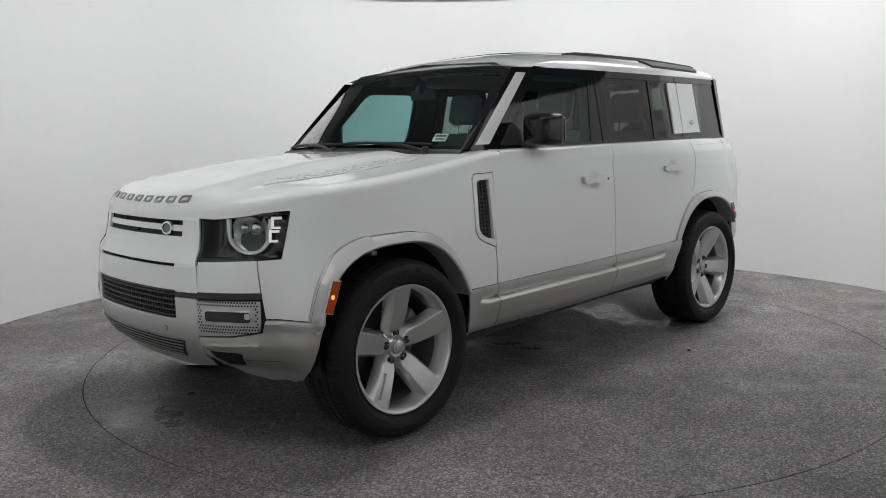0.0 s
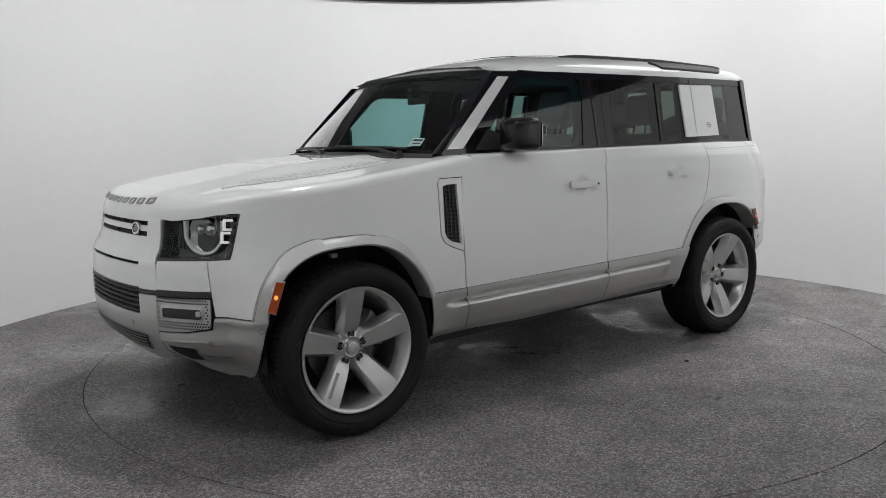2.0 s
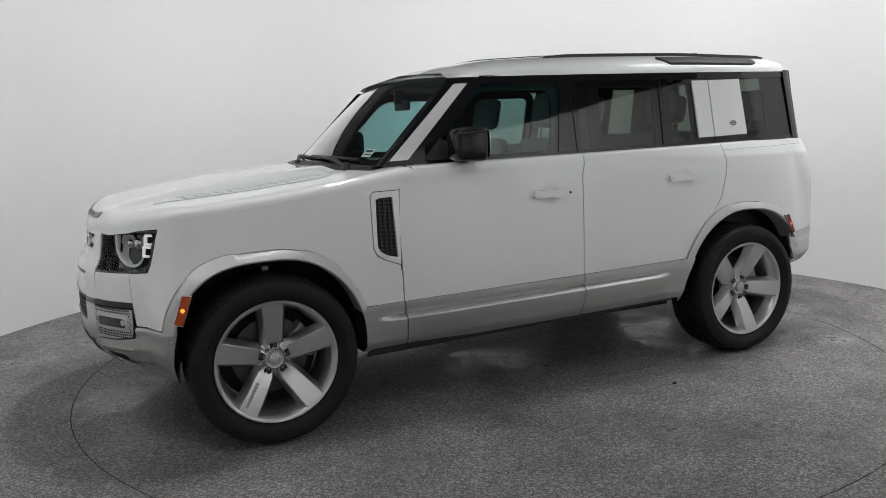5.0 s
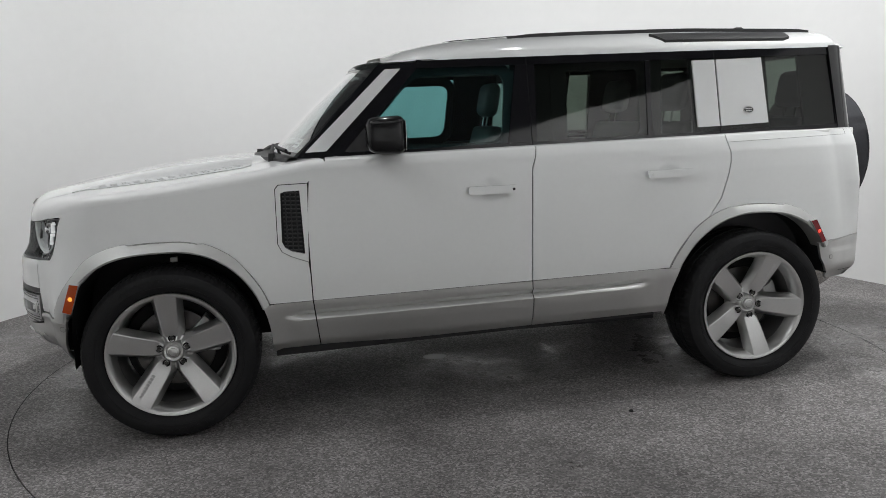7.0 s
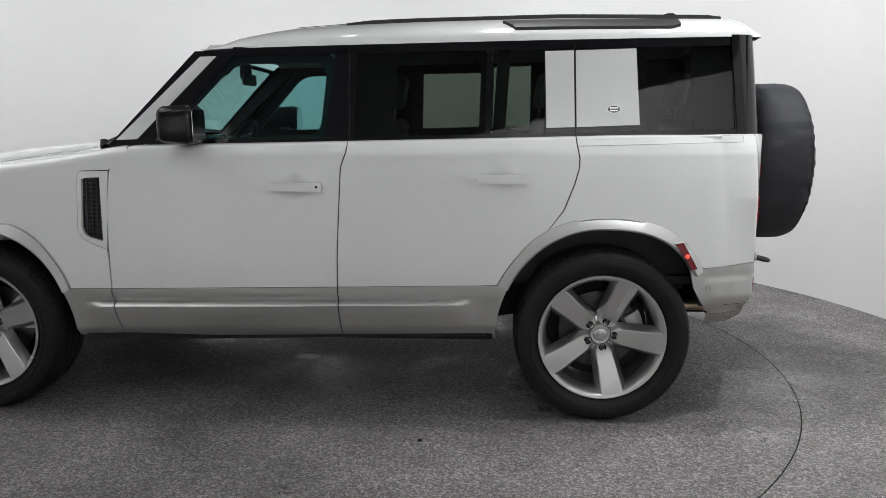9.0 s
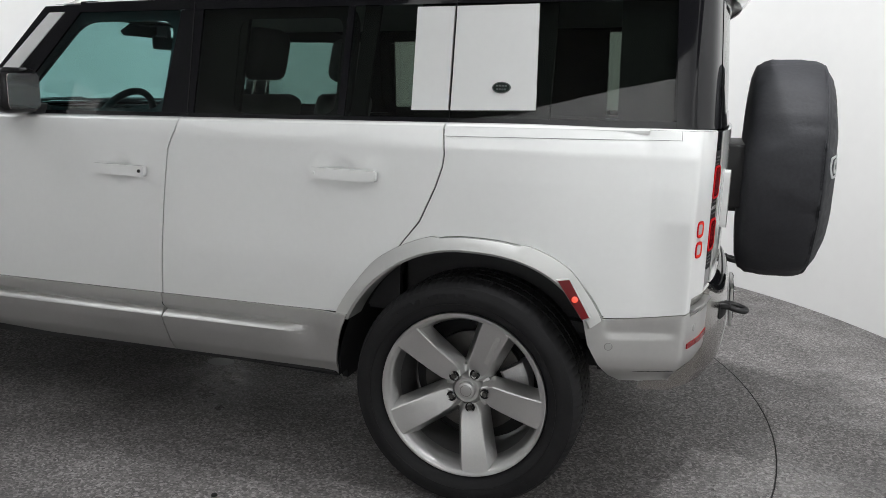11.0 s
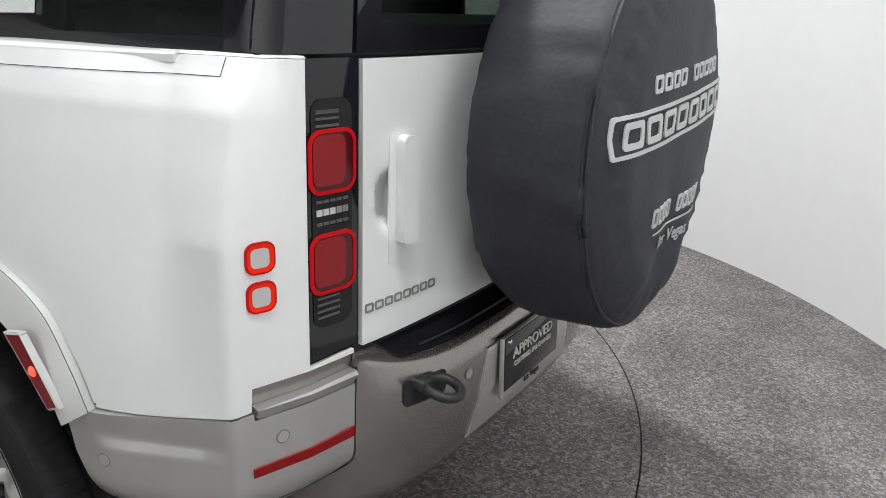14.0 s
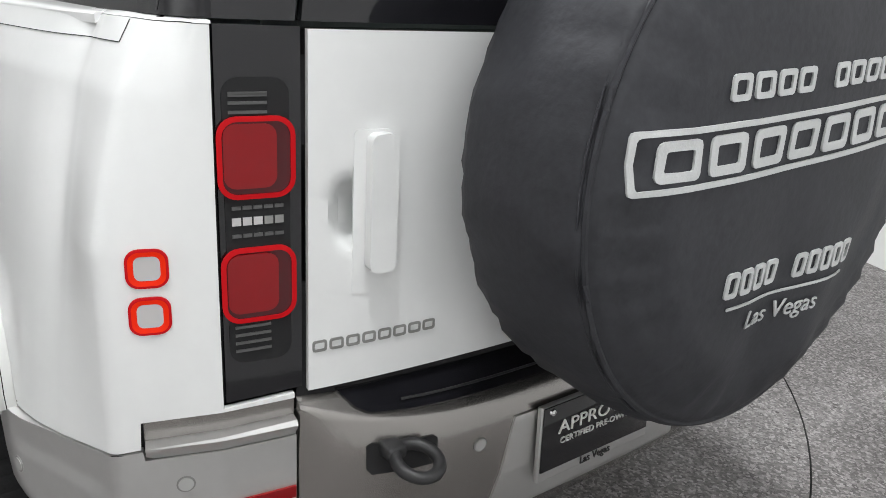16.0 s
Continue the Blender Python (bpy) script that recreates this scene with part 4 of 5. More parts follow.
# ---- amber and red side markers on the arch trims ----
def marker(quad, y, slope, mat, glow, colour):
    """A slanted lens on the arch trim; slope: how far it leans in per metre towards the bumper."""
    def face(x, z, out=0.0):
        return x, -(y + slope * (x - quad[0][0]) + out), z
    s = Shape().panel(quad, face, .006, .012, .02)
    lens = s.put("side_marker", mat, car, colour + " side marker lamp", both=True)
    cx, cz = sum(p[0] for p in quad) / 4, sum(p[1] for p in quad) / 4
    rim = dense(quad, .03)
    Shape().ring([(cx + (a - cx) * 1.10, cz + (b - cz) * 1.05) for a, b in rim], rim, face, .005, .007, .012, rows=1).put("marker_frame", PALE, car, both=True)
    Shape().spin([(0, .005), (.006, .004), (.0105, 0)], pose(cx, face(cx, cz, .0062)[1], cz, 90), 14).put("marker_bulb", glow, car, both=True)


marker([(-1.921, .780), (-1.882, .774), (-1.926, .642), (-1.964, .654)], .986, .10, AMBER, AMBER_GLOW, "amber")
marker([(1.825, .856), (1.862, .862), (1.931, .742), (1.908, .733)], .986, -.12, RED_MARK, RED_GLOW, "red")

# ---- wing vents ----
inner = [(-.872, 1.150), (-.940, 1.148), (-.962, 1.140), (-.968, .91), (-.955, .882), (-.925, .862), (-.862, .846)]
s = Shape()
vent_o = inset(VENT, .001)
s.ring(vent_o, inner, side, .004, .008, .02)
vent = s.put("wing_vent", WHITE, car, "white framed black side vent", both=True)
s = Shape()
for j in range(15):
    z = .865 + j * .0195
    s.panel([(-.955, z), (-.872, z - .004), (-.872, z + .003), (-.955, z + .007)], side, -.006, .012, .2)
for u in (-.945, -.92, -.895):
    s.panel([(u, .862), (u + .006, .862), (u + .006, 1.145), (u, 1.145)], side, -.003, .014, .2)
s.put("vent_grille", SATIN, car, both=True)

# ---- door handles ----
for x0, x1, z, keyed in GRIPS:
    cxh = (x0 + x1) / 2
    s = Shape()
    pts = rounded(x1 - x0, .040, .010, cxh, z, 3)
    s.panel(pts, side, .026, .016, .05)
    s.panel([(x0 + .01, z - .015), (x0 + .045, z - .015), (x0 + .045, z + .015), (x0 + .01, z + .015)], side, .018, .03, .1)
    s.panel([(x1 - .05, z - .015), (x1 - .01, z - .015), (x1 - .01, z + .015), (x1 - .05, z + .015)], side, .018, .03, .1)
    s.put("door_handle", WHITE, car, "white pull handle", both=True)
    if keyed:
        Shape().spin([(0, .002), (.006, .002), (.007, -.004)], Matrix.Translation(side(x1 - .022, z, .0285)) @ pose(0, 0, 0, 90), 14).put("key_slot", DARK, car)
    else:
        Shape().spin([(0, .001), (.006, .001), (.007, -.004)], Matrix.Translation(side(x0 + .022, z, .0285)) @ pose(0, 0, 0, 90), 14).put("handle_button", WHITE, car)


# ---- glasshouse ----
TOP_Z = [(-.3, 1.716), (.36, 1.724), (1.0, 1.733), (2.2, 1.752)]


def win_top(x):
    return lerp_table(TOP_Z, x)


def win_low(x):
    return belt(x) + .026


FRAME = Shape()
FRAME.panel([(-.872, 1.296), (-.742, belt(-.742) + .004), (-.62, win_low(-.62)), (-.255, win_top(-.255)), (-.255, 1.746), (-.445, 1.742)], glasshouse, .001)
FRAME.put("a_pillar", GLOSS, car, "gloss black windscreen pillar", both=True)
s = Shape()
s.panel([(x, win_top(x)) for x in (-.255, .36, 1.0, 2.19)] + [(x, roof_edge(x)[1] + .004) for x in (2.19, 1.0, .36, -.255)], glasshouse, .002)
s.put("roof_frame_strip", GLOSS, car, both=True)
s = Shape()
s.panel([(x, belt(x) + .002) for x in (-.70, .36, 1.0, 2.19)] + [(x, win_low(x)) for x in (2.19, 1.0, .36, -.64)], glasshouse, .002)
s.put("belt_strip", GLOSS, car, "black strip below the windows", both=True)
for name, pts in (("b_pillar", [(.192, win_low(.19)), (.345, win_low(.345)), (.358, win_top(.358)), (.252, win_top(.252))]),
                  ("door_divider", [(.956, win_low(.95)), (.985, win_low(.985)), (.995, win_top(.99)), (.968, win_top(.968))]),
                  ("d_pillar_side", [(2.128, win_low(2.128)), (2.19, win_low(2.19)), (2.19, win_top(2.19)), (2.110, win_top(2.11))])):
    Shape().panel(inset(pts, .0015), glasshouse, .002).put(name, GLOSS, car, both=True)
WINDOWS = (("front_side_window", TEAL, [(-.62, win_low(-.62)), (.192, win_low(.192)), (.252, win_top(.252)), (-.255, win_top(-.255))], "green tinted side window"),
           ("rear_side_window", PRIVACY, [(.345, win_low(.345)), (.956, win_low(.956)), (.968, win_top(.968)), (.358, win_top(.358))], "dark privacy glass"),
           ("quarter_window", PRIVACY, [(.985, win_low(.985)), (2.128, win_low(2.128)), (2.11, win_top(2.11)), (.995, win_top(.995))], "dark privacy glass"))
for name, mat, pts, label in WINDOWS:
    Shape().panel(pts, glasshouse, -.003, 0, .2).put(name, mat, car, label, both=True)
# seams in the black band
for a, b in (((.318, belt(.3)), (.314, 1.75)), ((1.383, belt(1.363) + .002), (1.375, 1.765))):
    s = Shape().tube([glasshouse(a[0] + (b[0] - a[0]) * k / 8, a[1] + (b[1] - a[1]) * k / 8, .0035) for k in range(9)], .0022, 5)
    s.put("door_seam", GAP, car, both=True)
# white signature panel over the quarter glass, cut by the door gap
for pts in ([(1.236, 1.728), (1.373, 1.731), (1.379, 1.375), (1.244, 1.372)], [(1.379, 1.731), (1.664, 1.739), (1.682, 1.384), (1.385, 1.375)]):
    Shape().panel(inset(pts, .0015), glasshouse, .010, .012).put("signature_panel", WHITE, car, "square white panel over the rear side glass", both=True)
s = Shape()
o = oval(1.559, 1.458, .032, .019, 0, 348, 30)
s.panel(o, glasshouse, .013, .003, .1)
s.put("side_emblem", GREEN, car, "small dark oval emblem", both=True)
s = Shape()
s.ring(o, [(1.559 + (a - 1.559) * .88, 1.458 + (b - 1.458) * .84) for a, b in o], glasshouse, .0135, .0135, .003, rows=1)
for dz, w in ((.006, .020), (-.006, .018)):
    for k in range(4):
        s.panel(rounded(w * .42, .006, .001, 1.559 - w + (k + .5) * w / 2, 1.458 + dz, 1), glasshouse, .0142, .001, .1)
s.put("side_emblem_ring", CHROME, car, both=True)
# white strip on the windscreen pillar
Shape().panel([(-.832, 1.322), (-.728, 1.325), (-.336, 1.718), (-.416, 1.716)], glasshouse, .006, .008).put("pillar_strip", WHITE, car, "white strip on the windscreen pillar", both=True)


# ---- windscreen ----
def screen(a, b, out=0.0):
    x0, y0, z0 = -1.00 + .135 * a * a, .785 * a, 1.312 - .012 * a * a
    x1, y1, z1 = -.500 + .075 * a * a, .712 * a, 1.775 - .034 * a * a
    bulge = .018 * math.sin(math.pi * b) * (1 - a * a) + out
    return x0 + (x1 - x0) * b - .69 * bulge, y0 + (y1 - y0) * b, z0 + (z1 - z0) * b + .72 * bulge


ob = Shape().panel([(-.97, .02), (.97, .02), (.97, .925), (-.97, .925)], screen, 0, 0, .1).put("windscreen", SCREEN, car, "clear windscreen")
ob.visible_shadow = False
s = Shape()
o = dense([(-1, 0), (1, 0), (1, .94), (-1, .94)], .1)
s.ring(o, [(a * .945, .47 + (b - .47) * .92) for a, b in o], screen, .0, .001, .012)
s.panel([(-.16, .80), (.16, .80), (.13, .92), (-.13, .92)], screen, -.004, .03)
s.put("screen_surround", GLOSS, car, "black windscreen border")
# stock sticker inside the glass, its print as plain bars
Shape().panel([(-.80, .09), (-.70, .09), (-.70, .175), (-.80, .175)], screen, -.004, .002, .2).put("window_sticker", PAPER, car, "white paper sticker behind the windscreen")
s = Shape()
for k in range(6):
    s.panel([(-.79 + k * .0135, .140), (-.779 + k * .0135, .140), (-.779 + k * .0135, .162), (-.79 + k * .0135, .162)], screen, -.003, .001, .2)
    s.panel([(-.79 + k * .012, .108), (-.781 + k * .012, .108), (-.781 + k * .012, .122), (-.79 + k * .012, .122)], screen, -.003, .001, .2)
s.put("sticker_print", INK, car)
# cowl and wipers
s = Shape()
vs, fs = [], []
for k in range(25):
    a = -1 + k / 12
    p = Vector(screen(a, .02))
    vs += [p + Vector((.02, 0, -.012)), p + Vector((-.05, 0, -.008)), p + Vector((-.115 + .05 * a * a, 0, -.020)), p + Vector((-.125 + .05 * a * a, 0, -.05))]
for i in range(24):
    fs += [(4 * i + j, 4 * i + j + 1, 4 * i + j + 5, 4 * i + j + 4) for j in range(3)]
s.add(vs, fs).put("cowl", SATIN, car, "black plastic cowl")
for y0, y1, y2 in ((.02, -.60, .10), (.66, .06, .76)):
    w = new("wiper")
    w.parent = car
    a0, a1 = Vector(screen(y1 / .785, -.10, .045)), Vector(screen(y0 / .785, .035, .022))
    Shape().tube([a0, a0.lerp(a1, .3) + Vector((0, 0, .02)), a0.lerp(a1, .7) + Vector((0, 0, .014)), a1], [.014, .011, .008, .007], 8).put("arm", SATIN, w)
    Shape().spin([(0, .03), (.016, .028), (.020, .01), (.022, -.03)], Matrix.Translation(a0), 14).put("pivot_cap", SATIN, w)
    Shape().tube([screen((y1 + .02 + (y2 + .0 - y1) * k / 10) / .785, .03 + .012 * math.sin(k / 10 * math.pi), .014) for k in range(11)], .008, 6).put("blade", SATIN, w)

# ---- roof ----
s = Shape()
rx = [-.53 + 2.875 * k / 64 for k in range(65)]
rf = [-1, -.99, -.97, -.94, -.90, -.85, -.78, -.7, -.6, -.45, -.3, -.15, 0]
rf = rf + [-q for q in rf[:-1][::-1]]
n = len(rf)
vs = [roof(x, q) for x in rx for q in rf]
fs = [(i * n + j, i * n + n + j, i * n + n + j + 1, i * n + j + 1) for i in range(64) for j in range(n - 1)]
back = [len(vs) + j for j in range(n)]
vs += [(p[0] - .03, p[1] * .98, min(p[2], 1.80) - .02) for p in vs[64 * n:65 * n]]
fs += [(64 * n + j, back[j], back[j + 1], 64 * n + j + 1) for j in range(n - 1)]
s.add(vs, fs).put("roof", WHITE, car, smooth=50)
s = Shape()
s.panel([(-.02, -.56), (.62, -.58), (.62, .58), (-.02, .56)], roof, .003, .004, .1)
s.put("glass_roof", GLOSS, car, "black glass roof panel")
for sg in (1, -1):
    rail = new("roof_rail")
    rail.parent = car
    pts = []
    for k in range(31):
        x = .27 + 1.83 * k / 30
        y = .560 - .06 * k / 30
        f = y / roof_edge(x)[0]
        lift = .008 * ease(.27, .42, x) * (1 - ease(2.02, 2.10, x))
        pts.append(Vector((x, y * sg, roof(x, f)[2] + lift)))
    bar = Shape()
    vs, fs = [], []
    for p in pts:
        vs += [p + Vector((0, dy, dz)) for dy, dz in ((-.014, -.014), (.014, -.014), (.011, .008), (-.011, .008))]
    for i in range(30):
        fs += [(4 * i + j, 4 * i + (j + 1) % 4, 4 * i + 4 + (j + 1) % 4, 4 * i + 4 + j) for j in range(4)]
    fs += [(3, 2, 1, 0), (120, 121, 122, 123)]
    bar.add(vs, fs).put("bar", SATIN, rail)
    for i in (1, 9, 17, 25, 29):
        p = pts[i]
        Shape().box(p.x - .04, p.x + .04, p.y - .012, p.y + .012, p.z - .034, p.z - .003, .004).put("foot", SATIN, rail)
    Shape().panel([(1.04, .865 * sg), (1.10, .962 * sg), (1.83, .968 * sg), (1.878, .945 * sg), (1.875, .865 * sg)], roof, .014, .03, .03).put("rail_pod", SATIN, rail, "dark side carrier panel")

# roof aerial
bm = bmesh.new()
bmesh.ops.create_cube(bm, size=1)
for v in bm.verts:
    top = v.co.z > 0
    v.co = (1.93 + v.co.x * (.05 if top else .16) + (.035 if top else 0), v.co.y * (.02 if top else .055), roof(1.93, 0)[2] - .003 + (.055 if top else 0))
bmesh.ops.bevel(bm, geom=bm.edges[:], offset=.006, segments=2, affect="EDGES")
Shape().take(bm).put("roof_aerial", GLOSS, car, "small black fin aerial")

# ---- rear corner and tailgate glass ----
UP = smooth_curve([(2.14, -.757), (2.20, -.745), (2.245, -.710), (2.268, -.64), (2.286, -.5), (2.302, -.25), (2.306, 0)], 12)
UP_ARC = [0.0]
for (xa, ya), (xb, yb) in zip(UP[::-1], UP[::-1][1:]):
    UP_ARC.append(UP_ARC[-1] + math.hypot(xb - xa, yb - ya))
UP_X = list(zip(UP_ARC, [p[0] for p in UP[::-1]]))
UP_Y = list(zip(UP_ARC, [p[1] for p in UP[::-1]]))


def rear_up(u, z, out=0.0):
    x, y = lerp_table(UP_X, abs(u)), lerp_table(UP_Y, abs(u))
    x2, y2 = lerp_table(UP_X, abs(u) + .02), lerp_table(UP_Y, abs(u) + .02)
    tx, ty = x - x2, y - y2
    l = math.hypot(tx, ty) or 1
    nx, ny = ty / l, -tx / l
    h = z - 1.34
    x, y = x - .07 * h + nx * out, (y + ny * out) * (1 - .23 * h)
    return x, (y if u < 0 else -y), z


UA = UP_ARC[-1]
Shape().panel([(-UA, 1.342), (-.60, 1.342), (-.60, 1.80), (-UA, 1.80)], rear_up, 0, .015, .04).put("d_pillar", GLOSS, car, "gloss black rear corner", both=True)
s = Shape()
o = dense([(-.592, 1.342), (.592, 1.342), (.592, 1.815), (-.592, 1.815)], .1)
s.ring(o, [(a * .90, 1.575 + (b - 1.575) * .80) for a, b in o], rear_up, .002, .002, .02)
s.put("tailgate_frame", GLOSS, car, "gloss black tailgate window frame")
Shape().panel([(-.54, 1.38), (.54, 1.38), (.54, 1.77), (-.54, 1.77)], rear_up, -.002, 0, .1).put("tailgate_window", PRIVACY, car, "dark tailgate glass")

# ---- tailgate ----
UT = S_TAIL - s_rear(-.590)


def gate_skin(u, z, out=0.0):
    """The tailgate with a deep oval dish beside its handle."""
    r = (abs((u + .520) / .036) ** 2.6 + abs((z - 1.080) / .062) ** 2.6) ** .385
    return tail(u, z, out - (.030 * (1 - ease(.45, 1.0, r)) if r < 1 else 0))


gate = Shape().panel(inset([(-UT, .806), (UT, .806), (UT, 1.336), (-UT, 1.336)], G), gate_skin, step=.014).put("tailgate", WHITE, car)
s = Shape()
s.panel(rounded(.060, .245, .006, -.492, 1.077, 3), tail, .0014, .004, .05)
s.put("handle_base", WHITE, gate)
s = Shape()
s.panel(rounded(.042, .205, .012, -.482, 1.093, 3), tail, .022, .024, .05)
s.put("tailgate_handle", WHITE, gate, "white upright pull handle")
for i in range(8):
    s = Shape()
    s.ring(rounded(.0225, .018, .004, -.572 + i * .0268, .880, 2), rounded(.0155, .0105, .002, -.572 + i * .0268, .880, 2), tail, .0022, .0022, .002, rows=1)
    s.put("badge_block", LETTER, gate, "small grey raised badge block" if i == 0 else "", smooth=30)
s = Shape()
s.box(2.30, 2.40, .44, .52, .92, 1.02, .008).box(2.30, 2.40, .44, .52, 1.14, 1.24, .008)
s.put("tailgate_hinge", SATIN, gate)

# ---- tail lamps ----
SM = (S_LAMP0 + S_LAMP1) / 2
SQ = s_rear(-.797)
for sg in (1, -1):
    def skin(u, z, out=0.0, sg=sg):
        x, y, z = side(u, z, out)
        return x, y * sg, z
    lamp = new("tail_lamp")
    lamp.parent = car
    Shape().panel([(S_LAMP0 + .002, .812), (S_LAMP1 + .006, .817), (S_LAMP1 + .006, 1.336), (S_LAMP0 + .002, 1.336)], skin, -.004, .02, .03).put("housing", GLOSS, lamp)
    o = rounded(.088, .400, .022, SM, 1.072, 4)
    Shape().panel(o, skin, -.002, .001, .03).put("recess", DARK, lamp)
    for zc in (1.250, 1.238, 1.226, 1.214 + .034, .902, .914, .926, .890):
        Shape().panel([(SM - .036, zc), (SM + .014, zc), (SM + .014, zc + .004), (SM - .036, zc + .004)], skin, .0, .003, .2).put("slat", LETTER_DARK, lamp)
    for zc, h, mat in ((1.082, .011, LETTER), (1.101, .005, LETTER_DARK), (1.062, .005, LETTER_DARK)):
        for k in range(5):
            Shape().panel([(SM - .036 + k * .0145, zc - h / 2), (SM - .024 + k * .0145, zc - h / 2), (SM - .024 + k * .0145, zc + h / 2), (SM - .036 + k * .0145, zc + h / 2)], skin, .0, .003, .2).put("clear_reflector", FROST if h > .01 and k < 3 else mat, lamp)
    for zc in (1.168, .990):
        o = rounded(.104, .110, .026, SM - .001, zc, 6)
        o2 = rounded(.0905, .0965, .020, SM - .001, zc, 6)
        s = Shape()
        vs, fs = [], []
        s.ring(o, o2, skin, .002, .003, .003, rows=2)
        s.put("light_ring", RED_LED, lamp, "glowing red square ring")
        Shape().panel(o2, skin, .001, .004, .03).put("deep_lens", RED_DEEP, lamp)
        Shape().panel(rounded(.070, .086, .016, SM - .010, zc + .003, 4), skin, .004, .004, .03).put("lens", RED_LENS, lamp)
    for zc in (1.026, .959):
        o, o1 = rounded(.054, .054, .017, SQ, zc, 5), rounded(.047, .047, .014, SQ, zc, 5)
        o2 = rounded(.033, .033, .009, SQ, zc, 5)
        Shape().ring(o, o1, skin, .003, .004, .004, rows=2).put("square_ring", RED_LED, lamp, "small glowing red square ring")
        Shape().ring(o1, o2, skin, .004, .001, .004, rows=2).put("square_glow", RED_ORANGE, lamp, "orange-red glow inside the ring")
        Shape().panel(o2, skin, .002, .003, .03).put("square_lens", FROST, lamp)

# ---- rear bumper ----
s0 = s_rear(-.606)
rc = [(1.905, .7255), (1.955, .7295), (2.10, .7415), (s_rear(-.838), .7515), (s_rear(-.818), .7525), (s_rear(-.815), .738), (s0, .738), (s0, .565), (2.40, .545), (2.30, .522), (2.246, .510), (2.117, .502), (2.04, .505), (2.0, .527), (1.962, .575), (1.925, .64)]
Shape().panel(inset(rc, .0006), bumper, .002, .016, step=.012).put("rear_bumper_corner", SILVER, car, "silver rear bumper corner", both=True)
def step_skin(u, z, out=0.0):
    """The step bar: its face leans inwards below a rounded top edge."""
    return side(u, z, out + .014 * ease(.737, .760, z) - .006 * ease(.761, .768, z) - .002)


s = Shape()
sp = s_rear(-.815)
s.panel(inset([(sp, .742), (sp + .01, .737), (s0, .737), (s0, .768), (sp, .763)], .001), step_skin, .0, .03, .008)
s.put("bumper_step", SILVER, car, both=True)
# silver in truth; the darker warm paint carries the recess's shade
Shape().panel([(sp, .760), (s0, .764), (s0, .80), (sp, .797)], side, -.012, 0, .03).put("step_recess", BRONZE, car, both=True)
Shape().panel([(s_rear(-.822), .628), (s0 - .002, .628), (s0 - .002, .648), (s_rear(-.822), .645)], side, .006, .006, .05).put("rear_reflector", RED_LENS, car, "red reflector strip", both=True)
sensor(bumper, 1.992, .642, .002, SILVER)
sensor(side, s_rear(-.766), .690, .002, SILVER)

SEC = [(2.235, .811), (2.292, .800), (2.340, .750), (2.354, .740), (2.362, .729), (2.368, .68), (2.368, .58), (2.356, .49), (2.325, .43), (2.26, .395), (2.15, .38)]


def bumper_back(y, k, out=0.0):
    i = min(int(k), len(SEC) - 2)
    f = k - i
    x, z = SEC[i][0] + (SEC[i + 1][0] - SEC[i][0]) * f, SEC[i][1] + (SEC[i + 1][1] - SEC[i][1]) * f
    w = (abs(y) / .6) ** 6
    # towards its ends the raised lip curls forward and up to the tail lamp
    x -= .069 * (abs(y) / .6) ** 5 + .012 * (abs(y) / .6) ** 2 + w * lerp_table([(0, -.045), (1, -.06), (2, -.028), (4, -.01), (5, 0)], k)
    return x + out, y, z + w * (.800 - z) * lerp_table([(0, 0), (1, .5), (2, .75), (4, .6), (5, .15), (6, 0)], k)


s = Shape()
ys = [-.602 + 1.204 * k / 48 for k in range(49)]
n = len(SEC)
vs = [bumper_back(y, k) for y in ys for k in range(n)]
fs = [(i * n + j, i * n + n + j, i * n + n + j + 1, i * n + j + 1) for i in range(48) for j in range(n - 1)]
fs += [tuple(range(n)), tuple(48 * n + j for j in range(n))[::-1]]
rear_bumper = s.add(vs, fs).put("rear_bumper", BRONZE, car, "warm metallic silver rear bumper")
s = Shape()


def pad(y, k, out=0.0):
    x, y, z = bumper_back(y, k)
    return x + out * .6, y, z + out


s.panel([(-.53, .25), (.53, .25), (.54, 1.2), (.50, 2.7), (-.50, 2.7), (-.54, 1.2)], pad, .005, .006, .06)
s.put("step_pad", GLOSS, rear_bumper, "glossy black step pad")
s = Shape()
for k, w in ((1.05, .47), (1.9, .44)):
    s.tube([pad(-w + 2 * w * i / 20, k, .0065) for i in range(21)], .0025, 5)
s.put("pad_rib", SATIN, rear_bumper)
Shape().panel([(-.225, 4.85), (.225, 4.85), (.255, 6.2), (.275, 7.2), (-.275, 7.2), (-.255, 6.2)], bumper_back, .004, .006, .05).put("plate_panel", SILVER, rear_bumper, "pale silver panel round the plate")


def back_face(y, z, out=0.0):
    return bumper_back(y, 5 + (.68 - z) / .1, out)


sensor(back_face, -.300, .655, .001, BRONZE, False)
sensor(back_face, .300, .655, .001, BRONZE, False)
for sg in (1, -1):
    # dark patch on the bumper face paints the shade of a hollow pocket
    Shape().panel([(q * sg, w) for q, w in ((-.500, 4.62), (-.395, 4.62), (-.388, 4.72), (-.388, 5.22), (-.396, 5.32), (-.500, 5.32), (-.508, 5.22), (-.508, 4.72))], bumper_back, .003, .002, .05).put("hook_pocket", DARK, rear_bumper)
    s = Shape()
    s.tube([(2.388 + .037 * math.cos(a), -.450 * sg + .034 * math.sin(a), .692 - .008 * math.cos(a)) for a in (2 * math.pi * k / 28 for k in range(28))], .0105, 10, True)
    s.box(2.33, 2.368, -.49 * sg if sg > 0 else .455, -.455 * sg if sg > 0 else .49, .688, .712, .006)
    s.put("towing_loop", SATIN, rear_bumper, "black towing loop")

